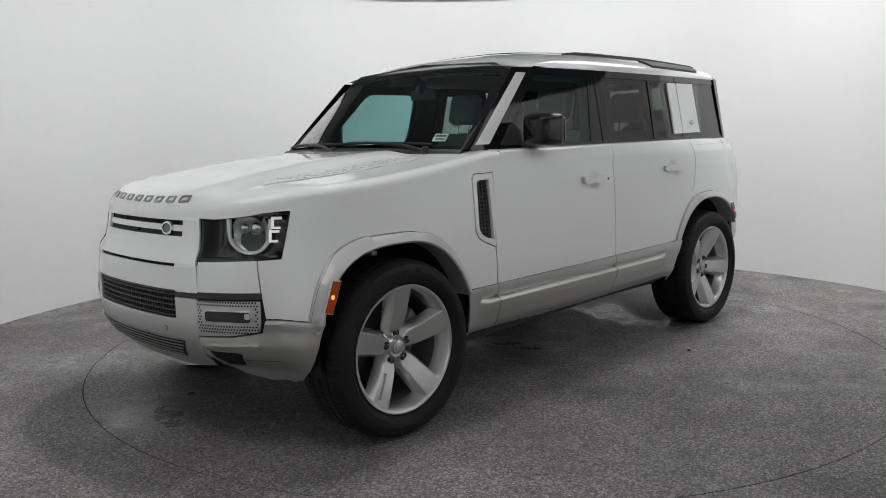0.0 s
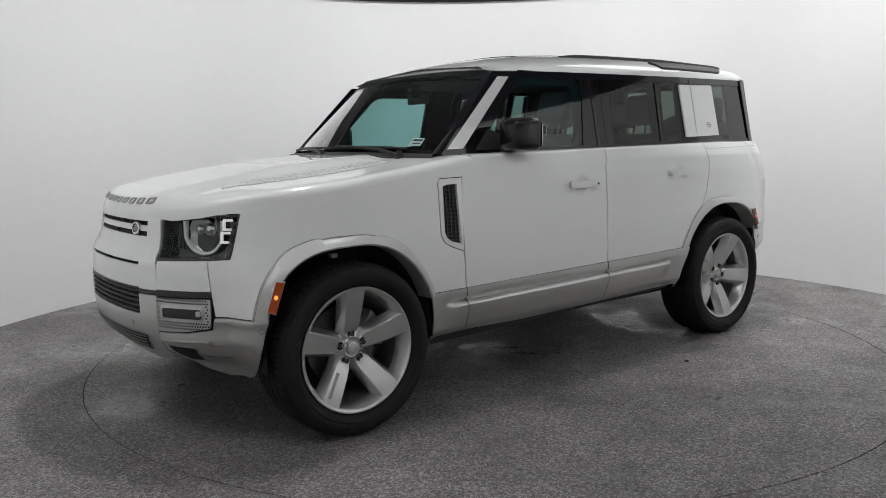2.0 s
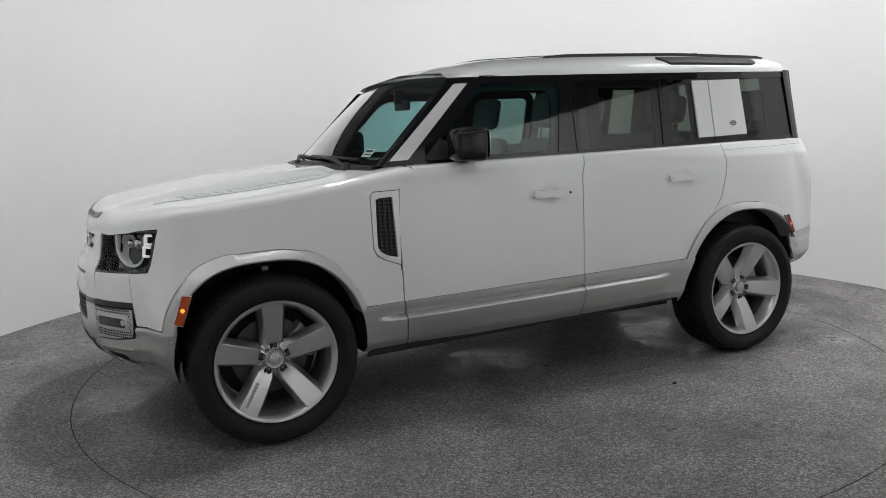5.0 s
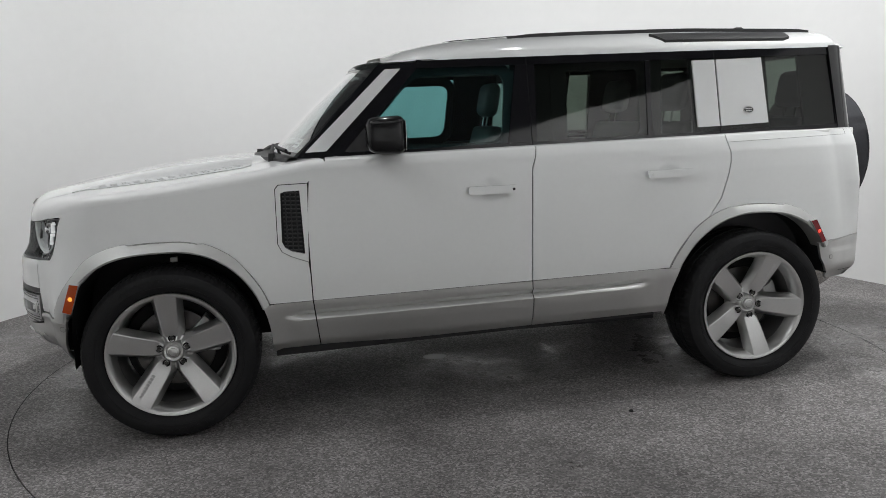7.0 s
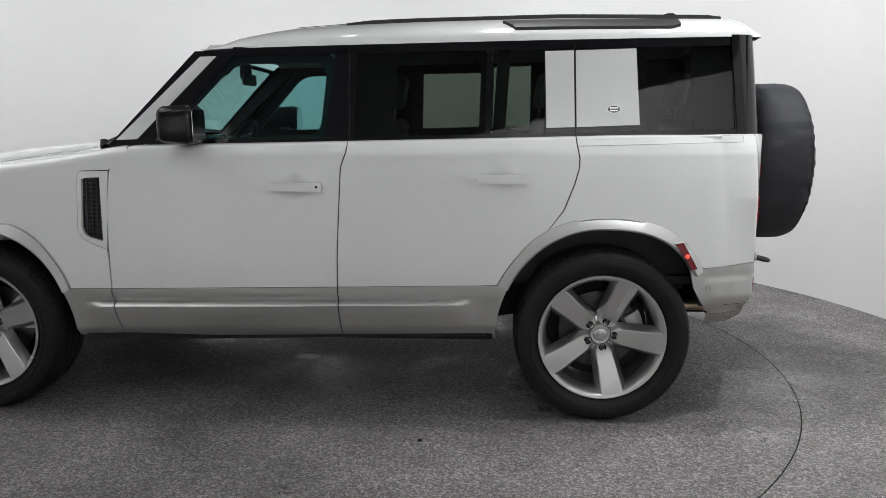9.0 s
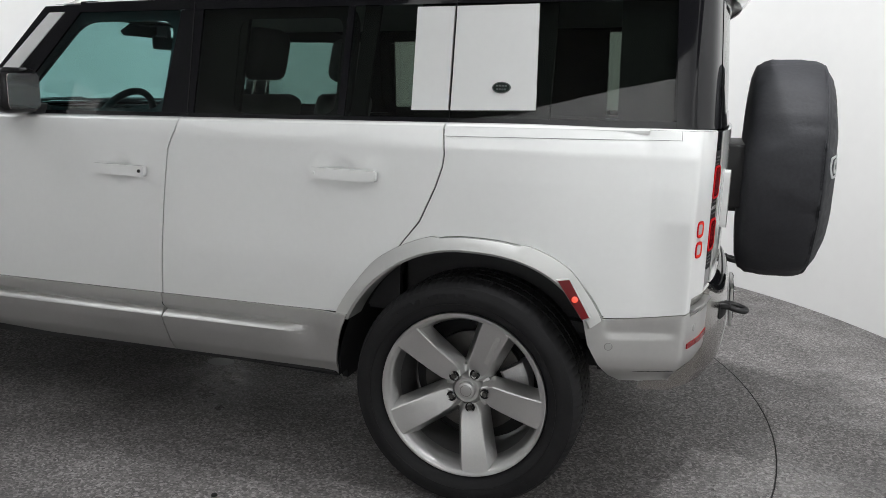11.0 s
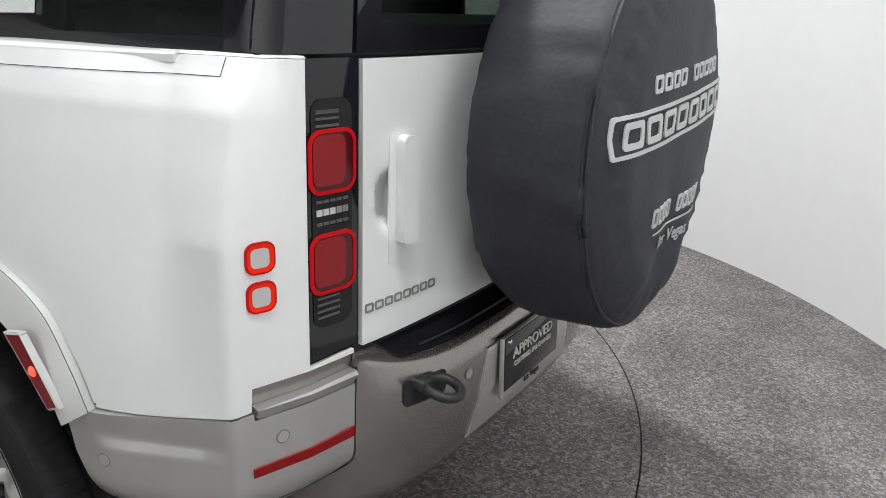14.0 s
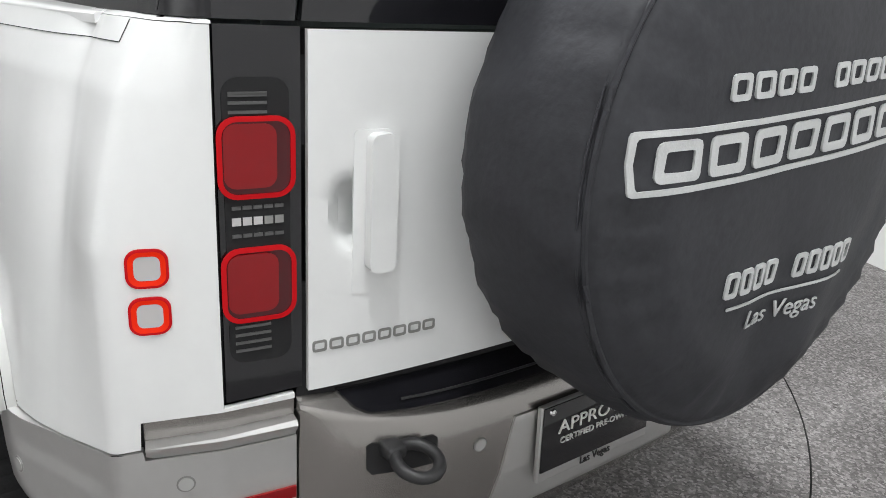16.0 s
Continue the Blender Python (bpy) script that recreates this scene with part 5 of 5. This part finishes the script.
# plate with its frame, and the dealer's words
plate = new("plate_holder")
plate.parent = car
m = pose(2.388, -.024, .616, 90, 0, 90) @ pose(0, 0, 0, -2)
Shape().box(-.154, .154, -.074, .081, -.012, 0, .003).moved(m).put("frame", SILVER, plate)
Shape().box(-.150, .150, -.052, .079, 0, .003, .001).moved(m).put("plate", GLOSS, plate, "black dealer plate with white words")
words("APPROVED", .037, m @ pose(0, .030, .004) @ Matrix.Diagonal((1.22, 1, 1, 1)), PAPER, plate, "plate_title")
words("CERTIFIED PRE-OWNED", .0172, m @ pose(0, .002, .004) @ Matrix.Diagonal((1.15, 1, 1, 1)), PAPER, plate, "plate_line")
words("Las Vegas", .022, m @ pose(0, -.063, .001), INK, plate, "frame_line")
for x in (-.13, .13):
    Shape().spin([(0, .006), (.006, .005), (.008, 0)], m @ pose(x, .068, .002), 12).put("screw", CHROME, plate)
s = Shape()
s.tube([(1.95, -.55, .47), (2.08, -.56, .468), (2.14, -.565, .460), (2.185, -.567, .448)], [.030, .030, .031, .034], 16)
s.put("exhaust_pipe", EXHAUST, car, "steel exhaust tip under the bumper", both=True)

# ---- mirrors ----
for sg in (1, -1):
    mir = new("door_mirror")
    mir.parent = car
    bm = bmesh.new()
    bmesh.ops.create_cube(bm, size=1)
    for v in bm.verts:
        k = 1 if v.co.x < 0 else 0
        v.co = (-.452 + v.co.x * .180, -.952 + v.co.y * (.185 - .02 * k), 1.397 + v.co.z * (.184 - .020 * k))
    bmesh.ops.bevel(bm, geom=bm.edges[:], offset=.034, segments=3, affect="EDGES", profile=.42)
    sh = Shape().take(bm)
    sh.v = [(x, y * sg, z) for x, y, z in sh.v]
    sh.put("shell", MIRROR_SHELL, mir)
    m = pose(-.3615, -.955 * sg, 1.395, 90, 0, 90)
    Shape().panel(rounded(.155, .140, .02, 0, 0, 3), flat(m), .001, .002, .05).put("mirror_glass", CHROME, mir)
    Shape().box(-.47, -.40, min(-.87 * sg, -.79 * sg), max(-.87 * sg, -.79 * sg), 1.302, 1.345, .01).put("arm", SATIN, mir)
    Shape().panel([(-.64, 1.318), (-.45, 1.318), (-.45, 1.40), (-.535, 1.43)], (lambda x, z, out=0.0, sg=sg: (x, glasshouse(x, z, out)[1] * sg, z)), .004, .006).put("sail_panel", SATIN, mir)


# ---- wheels ----
def build_wheel():
    hub = new("wheel")
    hub.parent = car
    e = Matrix.Identity(4)
    # tyre: local z points out of the car, 0 at the hub cap
    prof = [(.292, -.018), (.300, .006), (.318, .026), (.345, .038), (.368, .036), (.390, .024), (.402, .004), (.4085, -.018), (.410, -.044), (.402, -.045), (.402, -.053), (.4105, -.054),
            (.4115, -.100), (.402, -.101), (.402, -.110), (.4115, -.111), (.4115, -.160), (.402, -.161), (.402, -.170), (.4110, -.171), (.410, -.214), (.405, -.232), (.392, -.248), (.36, -.262), (.30, -.235)]
    s = Shape()
    count, n = 360, len(prof)
    vs, fs = [], []
    for i in range(count):
        a = 2 * math.pi * i / count
        cut = i % 4 == 0
        for k, (r, h) in enumerate(prof):
            if cut and (6 <= k <= 8 or 19 <= k <= 21):
                r -= .0034
            if (i + 2) % 4 == 0 and 11 <= k <= 18 and k not in (13, 14, 17):
                r -= .0024
            vs.append((r * math.cos(a + (.02 if k > 11 else 0)), r * math.sin(a + (.02 if k > 11 else 0)), h))
    for i in range(count):
        j = (i + 1) % count
        fs += [(i * n + k, i * n + k + 1, j * n + k + 1, j * n + k) for k in range(n - 1)]
    s.add(vs, fs).put("tyre", RUBBER, hub, "black road tyre", smooth=30)
    s = Shape()
    # long flashes moulded into the sidewall
    for a0 in (20, 110, 200, 290):
        for k in range(3):
            a = radians(a0 + 6 * k)
            s.panel([(-.012, -.026), (.004, -.026), (.014, .024), (-.004, .024)], lambda u, w, out=0.0, a=a: tuple(Vector(((.362 + w) * math.cos(a + u / .362), (.362 + w) * math.sin(a + u / .362), lerp_table([(.318, .026), (.345, .038), (.368, .036), (.390, .024)], .362 + w) + out))), .0008, .001, .02)
    for a0, cnt in ((60, 9), (240, 9)):
        for k in range(cnt):
            a = radians(a0 + 5.2 * k)
            o = rounded(.020, .017 if k % 3 else .022, .004, 0, 0, 1)
            s.panel(o, lambda u, w, out=0.0, a=a: tuple(Vector(((.362 + w) * math.cos(a + u / .362), (.362 + w) * math.sin(a + u / .362), .0372 + out))), .0012, .002, .1)
    s.spin([(.334, .0345), (.3355, .0375), (.337, .0365)], e, 72)
    s.spin([(.385, .0245), (.3865, .0265), (.388, .022)], e, 72)
    s.put("sidewall_mark", RUBBER, hub)
    s = Shape()
    s.spin([(.262, -.040), (.270, -.014), (.279, .006), (.288, .014), (.297, .014), (.299, .004), (.292, -.02), (.282, -.03), (.274, -.05)], e, 96)
    s.spin([(.262, -.040), (.256, -.062)], e, 96)
    s.put("rim", ALLOY, hub, "silver alloy rim", smooth=50)
    # inner rim in darker alloy, the depth's shade put into its colour
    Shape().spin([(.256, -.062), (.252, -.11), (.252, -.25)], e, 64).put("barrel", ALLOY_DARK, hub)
    for k in range(5):
        t = radians(72 * k)
        # radius, half width, height of the face, foot of the flank
        rows = ((.050, .020, -.052, -.085), (.072, .030, -.056, -.10), (.090, .0365, -.046, -.095), (.13, .0395, -.030, -.082), (.19, .0435, -.012, -.066), (.25, .0480, .003, -.050), (.286, .0505, .0105, -.030))
        vs, fs = [], []
        for r, w, z, foot in rows:
            for dw, h in ((w + .024, foot), (w + .012, z - .022), (w + .0015, z - .003), (w - .0025, z), (0, z + .0006), (-w + .0025, z), (-w - .0015, z - .003), (-w - .012, z - .022), (-w - .024, foot)):
                vs.append((r * math.cos(t) - dw * math.sin(t), r * math.sin(t) + dw * math.cos(t), h))
        for i in range(len(rows) - 1):
            fs += [(9 * i + j, 9 * i + j + 1, 9 * i + j + 10, 9 * i + j + 9) for j in range(8)]
        fs += [tuple(range(8, -1, -1)), tuple(range(54, 63))]
        Shape().add(vs, fs).put("spoke", ALLOY, hub, smooth=22)
    s = Shape()
    s.spin([(0, -.052), (.034, -.052), (.044, -.050), (.050, -.056), (.060, -.075), (.085, -.082), (.094, -.10), (.096, -.13)], e, 40)
    s.put("hub_plate", ALLOY, hub)
    Shape().spin([(0, -.038), (.022, -.0385), (.029, -.041), (.032, -.048), (.033, -.056)], e, 32).put("hub_cap", ALLOY, hub)
    Shape().spin([(.019, -.0378), (.0205, -.0378), (.0215, -.0386)], e, 24).put("cap_disc", LETTER, hub)
    for k in range(5):
        t = radians(72 * k)
        c = pose(.066 * math.cos(t), .066 * math.sin(t), -.054)
        Shape().spin([(0, .010), (.008, .010), (.0105, .006), (.0105, -.01)], c, 6).put("wheel_nut", STEEL, hub, smooth=20)
        Shape().spin([(.0105, .0005), (.0155, .002), (.0175, .004), (.0185, -.004)], c, 18).put("nut_seat", DARK, hub)
    # raised blocks along one spoke
    s = Shape()
    for k in range(8):
        r = .140 + k * .0155
        t = radians(216)
        m = pose(0, 0, 0, 0, 0, 216)
        zz = .0008 + lerp_table([(.13, -.030), (.19, -.012), (.25, .003), (.286, .0105)], r)
        o = rounded(.0125, .018, .003, r, -.020, 1)
        s.panel(o, lambda u, w, out=0.0, m=m, zz=zz: tuple(m @ Vector((u, w, zz + out))), .0015, .002, .1)
    tagged(s.put("spoke_blocks", ALLOY, hub), kind="stuff")
    # brake
    Shape().spin([(.05, -.135), (.09, -.130), (.092, -.142), (.188, -.144), (.190, -.158), (.188, -.172), (.05, -.172)], e, 48).put("brake_disc", STEEL, hub)
    s = Shape()
    vs, fs = [], []
    for k in range(9):
        a = radians(-26 + 52 * k / 8)
        for r, z in ((.120, -.112), (.135, -.096), (.185, -.096), (.212, -.110), (.214, -.18), (.120, -.18)):
            vs.append((r * math.cos(a), r * math.sin(a), z))
    for i in range(8):
        fs += [(6 * i + j, 6 * i + (j + 1) % 6, 6 * i + 6 + (j + 1) % 6, 6 * i + 6 + j) for j in range(6)]
    fs += [tuple(range(6)), tuple(range(53, 47, -1))]
    s.add(vs, fs).put("caliper", CAST, hub)
    Shape().spin([(0, -.19), (.240, -.195), (.245, -.22), (0, -.22)], e, 40).put("dust_shield", DARK, hub)
    return hub


first = build_wheel()
FACE_Y = .968


def wheel_pose(x, sg, turn):
    return pose(x, -FACE_Y * sg, .408, 90 if sg > 0 else -90) @ pose(0, 0, 0, 0, 0, turn)


first.matrix_basis = wheel_pose(-1.511, 1, 19.5)
tagged(first, "", group="road wheels")
rear_wheel = copy_thing(first, wheel_pose(1.511, 1, -150))
for ob in rear_wheel.children:
    if ob.name.startswith("caliper"):
        ob.matrix_basis = pose(0, 0, 0, 0, 0, 155)
copy_thing(first, wheel_pose(-1.511, -1, 15))
copy_thing(first, wheel_pose(1.511, -1, 40))

# ---- spare wheel in its cover ----
spare = new("spare_wheel")
spare.parent = car
SZ = 1.165
COV = [(2.368, .0), (2.372, .30), (2.378, .36), (2.392, .400), (2.42, .418), (2.47, .424), (2.55, .4245), (2.60, .420), (2.622, .412), (2.632, .405), (2.642, .394), (2.660, .362), (2.678, .305), (2.690, .20), (2.696, .0)]
FACE = [(r, x) for x, r in COV[:8:-1]]


def cover_face(y, z, out=0.0):
    r = math.hypot(y, z - SZ)
    return lerp_table(FACE, r) + ripple(y, z) + out, y, z


def ripple(y, z):
    """Slack and creases of the vinyl face."""
    r = math.hypot(y, z - SZ)
    low = ease(.05, .38, SZ - z + .12)
    f = .0095 * math.sin(21 * y + 3.0 * noise.noise((y * 5, z * 2, 1))) * low * (1 - ease(.30, .395, r))
    edge = .0030 * math.sin(37 * math.atan2(y, z - SZ) + 4 * noise.noise((y * 3, z * 3, 5))) * ease(.29, .36, r) * (1 - ease(.375, .396, r))
    return f + edge + .003 * noise.noise((y * 9, z * 9, 2)) * (1 - ease(.36, .396, r))


s = Shape()
count = 128
prof = []
for (xa, ra_), (xb, rb_) in zip(COV, COV[1:]):
    m = 6 if xa > 2.63 else 2
    prof += [(xa + (xb - xa) * k / m, ra_ + (rb_ - ra_) * k / m) for k in range(m)]
prof.append(COV[-1])
vs, fs = [], []
for i in range(count):
    a = 2 * math.pi * i / count
    for x, r in prof:
        y, z = r * math.sin(a), SZ + r * math.cos(a)
        if x > 2.632:
            x += ripple(y, z)
        elif x > 2.38:
            w = .0065 * noise.noise((a * 6, x * 7, 3)) + .0014 * math.sin(34 * a + 5 * noise.noise((a * 4, 1, 6)) + 9 * x) * ease(2.53, 2.62, x)
            w += .006 * (1 - abs(noise.noise((a * 9 + x * 9, x * 10 - a * 2, 7)))) ** 6 - .002
            y, z = y + math.sin(a) * w, z + math.cos(a) * w
        vs.append((x, y, z))
n = len(prof)
for i in range(count):
    j = (i + 1) % count
    fs += [(i * n + k, i * n + k + 1, j * n + k + 1, j * n + k) for k in range(n - 1)]
s.add(vs, fs).put("cover", COVER, spare, "black vinyl cover with pale print", smooth=60)
s = Shape()
for x, r, q in ((2.632, .4065, .0045), (2.625, .4125, .002)):
    s.tube([(x, r * math.sin(2 * math.pi * k / 96), SZ + r * math.cos(2 * math.pi * k / 96)) for k in range(96)], q, 6, True)
s.put("piping", COVER, spare)
Shape().box(2.30, 2.40, -.25, .25, 1.03, 1.27, .01).put("carrier", SATIN, spare, "black spare wheel carrier")
# print: plain blocks in place of the marks, leaning up a little across the cover
def tilted(y, z, out=0.0):
    return cover_face(y, z + .0505 * (y + .019), out)


s = Shape()
o = dense(rounded(.706, .077, .006, -.019, 1.228, 2), .04)
s.ring(o, [(-.019 + (a + .019) * .979, 1.228 + (b - 1.228) * .81) for a, b in o], tilted, .0035, .0035, .003, rows=1)
s.put("print_frame", COVER_PRINT, spare)


def blocks(name, y0, y1, z, h, count, surface, skip=(), stroke=.009):
    w = (y1 - y0) / count
    for k in range(count):
        if k in skip:
            continue
        yc = y0 + (k + .5) * w
        st = min(stroke, h * .3)
        p = Shape().ring(dense(rounded(w * .80, h, min(w, h) * .16, yc, z, 2), .5), dense(rounded(w * .80 - 2 * st, h - 2 * st, .003, yc, z, 2), .5), surface, .0035, .0035, .003, rows=1)
        p.put(name, COVER_PRINT, spare, smooth=30)


blocks("print_block", -.346, .308, 1.228, .050, 8, tilted, stroke=.012)
blocks("print_block", -.236, .212, 1.308, .033, 10, tilted, (4,), stroke=.0075)
blocks("print_block", -.190, .155, 1.036, .038, 10, cover_face, (4,), stroke=.007)
s = Shape()
s.panel([(-.173, .998), (.142, .998), (.142, 1.002), (-.173, 1.002)], cover_face, .0035, .002, .04)
s.put("print_rule", COVER_PRINT, spare)
txt = words("Las Vegas", .042, pose(0, 0, 0), COVER_PRINT, spare, "cover_line", .001)
for v in txt.data.vertices:
    v.co = cover_face(v.co.x * 1.1 - .022, v.co.y + .968, .0035 + v.co.z)

# ---- cabin ----
s = Shape()
s.box(-.95, 2.22, -.76, .76, .62, .66)
s.box(-.70, 1.2, -.79, -.76, .64, 1.29).box(-.70, 1.2, .76, .79, .64, 1.29).box(1.2, 2.12, -.715, -.685, .64, 1.32).box(1.2, 2.12, .685, .715, .64, 1.32)
s.box(2.20, 2.235, -.70, .70, .64, 1.33)
s.put("cabin_tub", TRIM, car, "dark cabin trim", smooth=0)
s = Shape()
vs, fs = [], []
for x in [-.42 + .1 * k for k in range(27)]:
    w, z = roof_edge(x)
    vs += [(x, -w + .03, z - .02), (x, -w * .8, z + .03), (x, 0, z + .06), (x, w * .8, z + .03), (x, w - .03, z - .02)]
for i in range(26):
    fs += [(5 * i + j, 5 * i + j + 1, 5 * i + j + 6, 5 * i + j + 5) for j in range(4)]
s.add(vs, fs).put("headliner", LINER, car, "pale grey headliner")
dash = Shape()
dash.box(-.98, -.58, -.76, .76, 1.00, 1.245, .03)
dash.box(-.66, -.56, -.62, .72, 1.12, 1.21, .02)
dash.put("dashboard", TRIM, car, "dark dashboard")
Shape().box(-.64, -.62, -.16, .16, 1.16, 1.32, .006).put("centre_screen", GLOSS, car, "black centre screen")
Shape().box(-.56, .25, -.14, .14, .80, .98, .03).put("centre_console", TRIM, car)
m = pose(-.37, -.40, 1.235, 0, -62, 0)
wh = new("steering_wheel")
wh.parent = car
Shape().tube([m @ Vector((.185 * math.cos(a), .185 * math.sin(a), 0)) for a in (2 * math.pi * k / 40 for k in range(40))], .016, 10, True).put("rim", TRIM, wh)
s = Shape()
s.box(-.07, .07, -.075, .075, -.03, .015, .02).box(-.02, .02, -.18, .18, -.012, .008, .006).box(-.18, .0, -.02, .02, -.012, .008, .006)
s.moved(m).put("boss", TRIM, wh)


def seat(x, y, width, rest=True, lean=14, label="dark grey leather car seat"):
    st = new("car_seat")
    st.parent = car
    Shape().box(-.30, .22, -width / 2, width / 2, -.10, .06, .05).put("seat_base", LEATHER, st)
    bk = Shape().box(-.055, .055, -width / 2, width / 2, .0, .60, .045)
    bk.moved(pose(.24, 0, .02, 0, lean, 0)).put("seat_back", LEATHER, st)
    if rest:
        for hy in ([0] if width < .7 else [-.40, .40]):
            h = Shape().box(-.05, .05, hy - .14, hy + .14, .655, .875, .05)
            h.moved(pose(.24, 0, .02, 0, lean - 3, 0)).put("headrest", LEATHER, st)
            p = Shape()
            for d in (-.05, .05):
                p.tube([(0, hy + d, .58), (0, hy + d, .70)], .007, 6)
            p.moved(pose(.24, 0, .02, 0, lean - 3, 0)).put("headrest_post", CHROME, st)
    st.matrix_basis = pose(x, y, .80)
    return st


seat(.02, -.40, .52)
seat(.02, .40, .52)
seat(.92, 0, 1.32)
seat(1.72, 0, 1.10)
for sg in (1, -1):
    for a, b in ((( -.84, 1.30), (-.36, 1.73)), ((.37, 1.30), (.39, 1.74)), ((1.02, 1.30), (1.05, 1.74)), ((1.48, 1.30), (1.48, 1.75)), ((2.06, 1.31), (2.04, 1.76))):
        w = .05 if a[0] < 0 else (.24 if 1.4 < a[0] < 1.6 else (.15 if a[0] < .5 else (.03 if a[0] < 1.2 else .11)))
        pts = [(a[0] - w, a[1]), (a[0] + w, a[1]), (b[0] + w, b[1]), (b[0] - w, b[1])]
        Shape().panel(pts, (lambda x, z, out=0.0: (x, glasshouse(x, z, out)[1] * sg, z)), -.035, .02, .1).put("pillar_lining", TRIM, car)
def eased(points, r):
    """An outline with its corners rounded off."""
    out = []
    for i, b in enumerate(points):
        a, c = Vector(points[i - 1]), Vector(points[(i + 1) % len(points)])
        b = Vector(b)
        p, q = b + (a - b).normalized() * r, b + (c - b).normalized() * r
        out += [tuple(p * (1 - t) ** 2 + b * (2 * t * (1 - t)) + q * t ** 2) for t in (0, .2, .4, .6, .8, 1)]
    return out


for name, r, hole in (("front_door_lining", .075, [(-.60, 1.325), (.170, 1.338), (.205, 1.685), (-.265, 1.680)]),
                      ("rear_door_lining", .05, [(.50, 1.335), (.93, 1.345), (.94, 1.695), (.505, 1.690)])):
    hole = eased(hole, r)
    Shape().ring(inset(hole, -.06), hole, glasshouse, -.030, -.030, .02).put(name, TRIM, car, "dark trim round the door window", both=True)
s = Shape()
s.box(-.42, -.40, -.11, .11, 1.60, 1.665, .01).box(-.46, -.40, -.015, .015, 1.64, 1.72)
s.put("rear_view_mirror", TRIM, car)


# pieces that move with a door, a vent or a plate hang under it
BELONGS = {"front_door_shoulder": "front_door", "rear_door_shoulder": "rear_door", "quarter_shoulder": "rear_quarter_panel", "front_side_window": "front_door", "front_door_cladding": "front_door", "rear_side_window": "rear_door", "rear_door_cladding": "rear_door",
           "door_handle": "door", "key_slot": "door", "handle_button": "door", "vent_grille": "wing_vent", "marker_bulb": "side_marker", "marker_frame": "side_marker", "side_emblem_ring": "side_emblem",
           "fog_slot": "fog_plate", "fog_slot_frame": "fog_plate", "fog_lamp": "fog_plate", "perforated_field": "fog_plate", "level_sensor": "wheel_well"}


def middle(ob):
    return sum((Vector(c) for c in ob.bound_box), Vector()) / 8


for ob in list(car.children):
    owner = BELONGS.get(ob.name.split(".")[0])
    if owner and ob.type == "MESH":
        at = ob.matrix_basis @ middle(ob)
        near = [q for q in car.children if q.type == "MESH" and (q.name.split(".")[0] == owner or owner == "door" and q.name.split(".")[0] in ("front_door", "rear_door"))]
        if near:
            ob.parent = min(near, key=lambda q: (q.matrix_basis @ middle(q) - at).length)
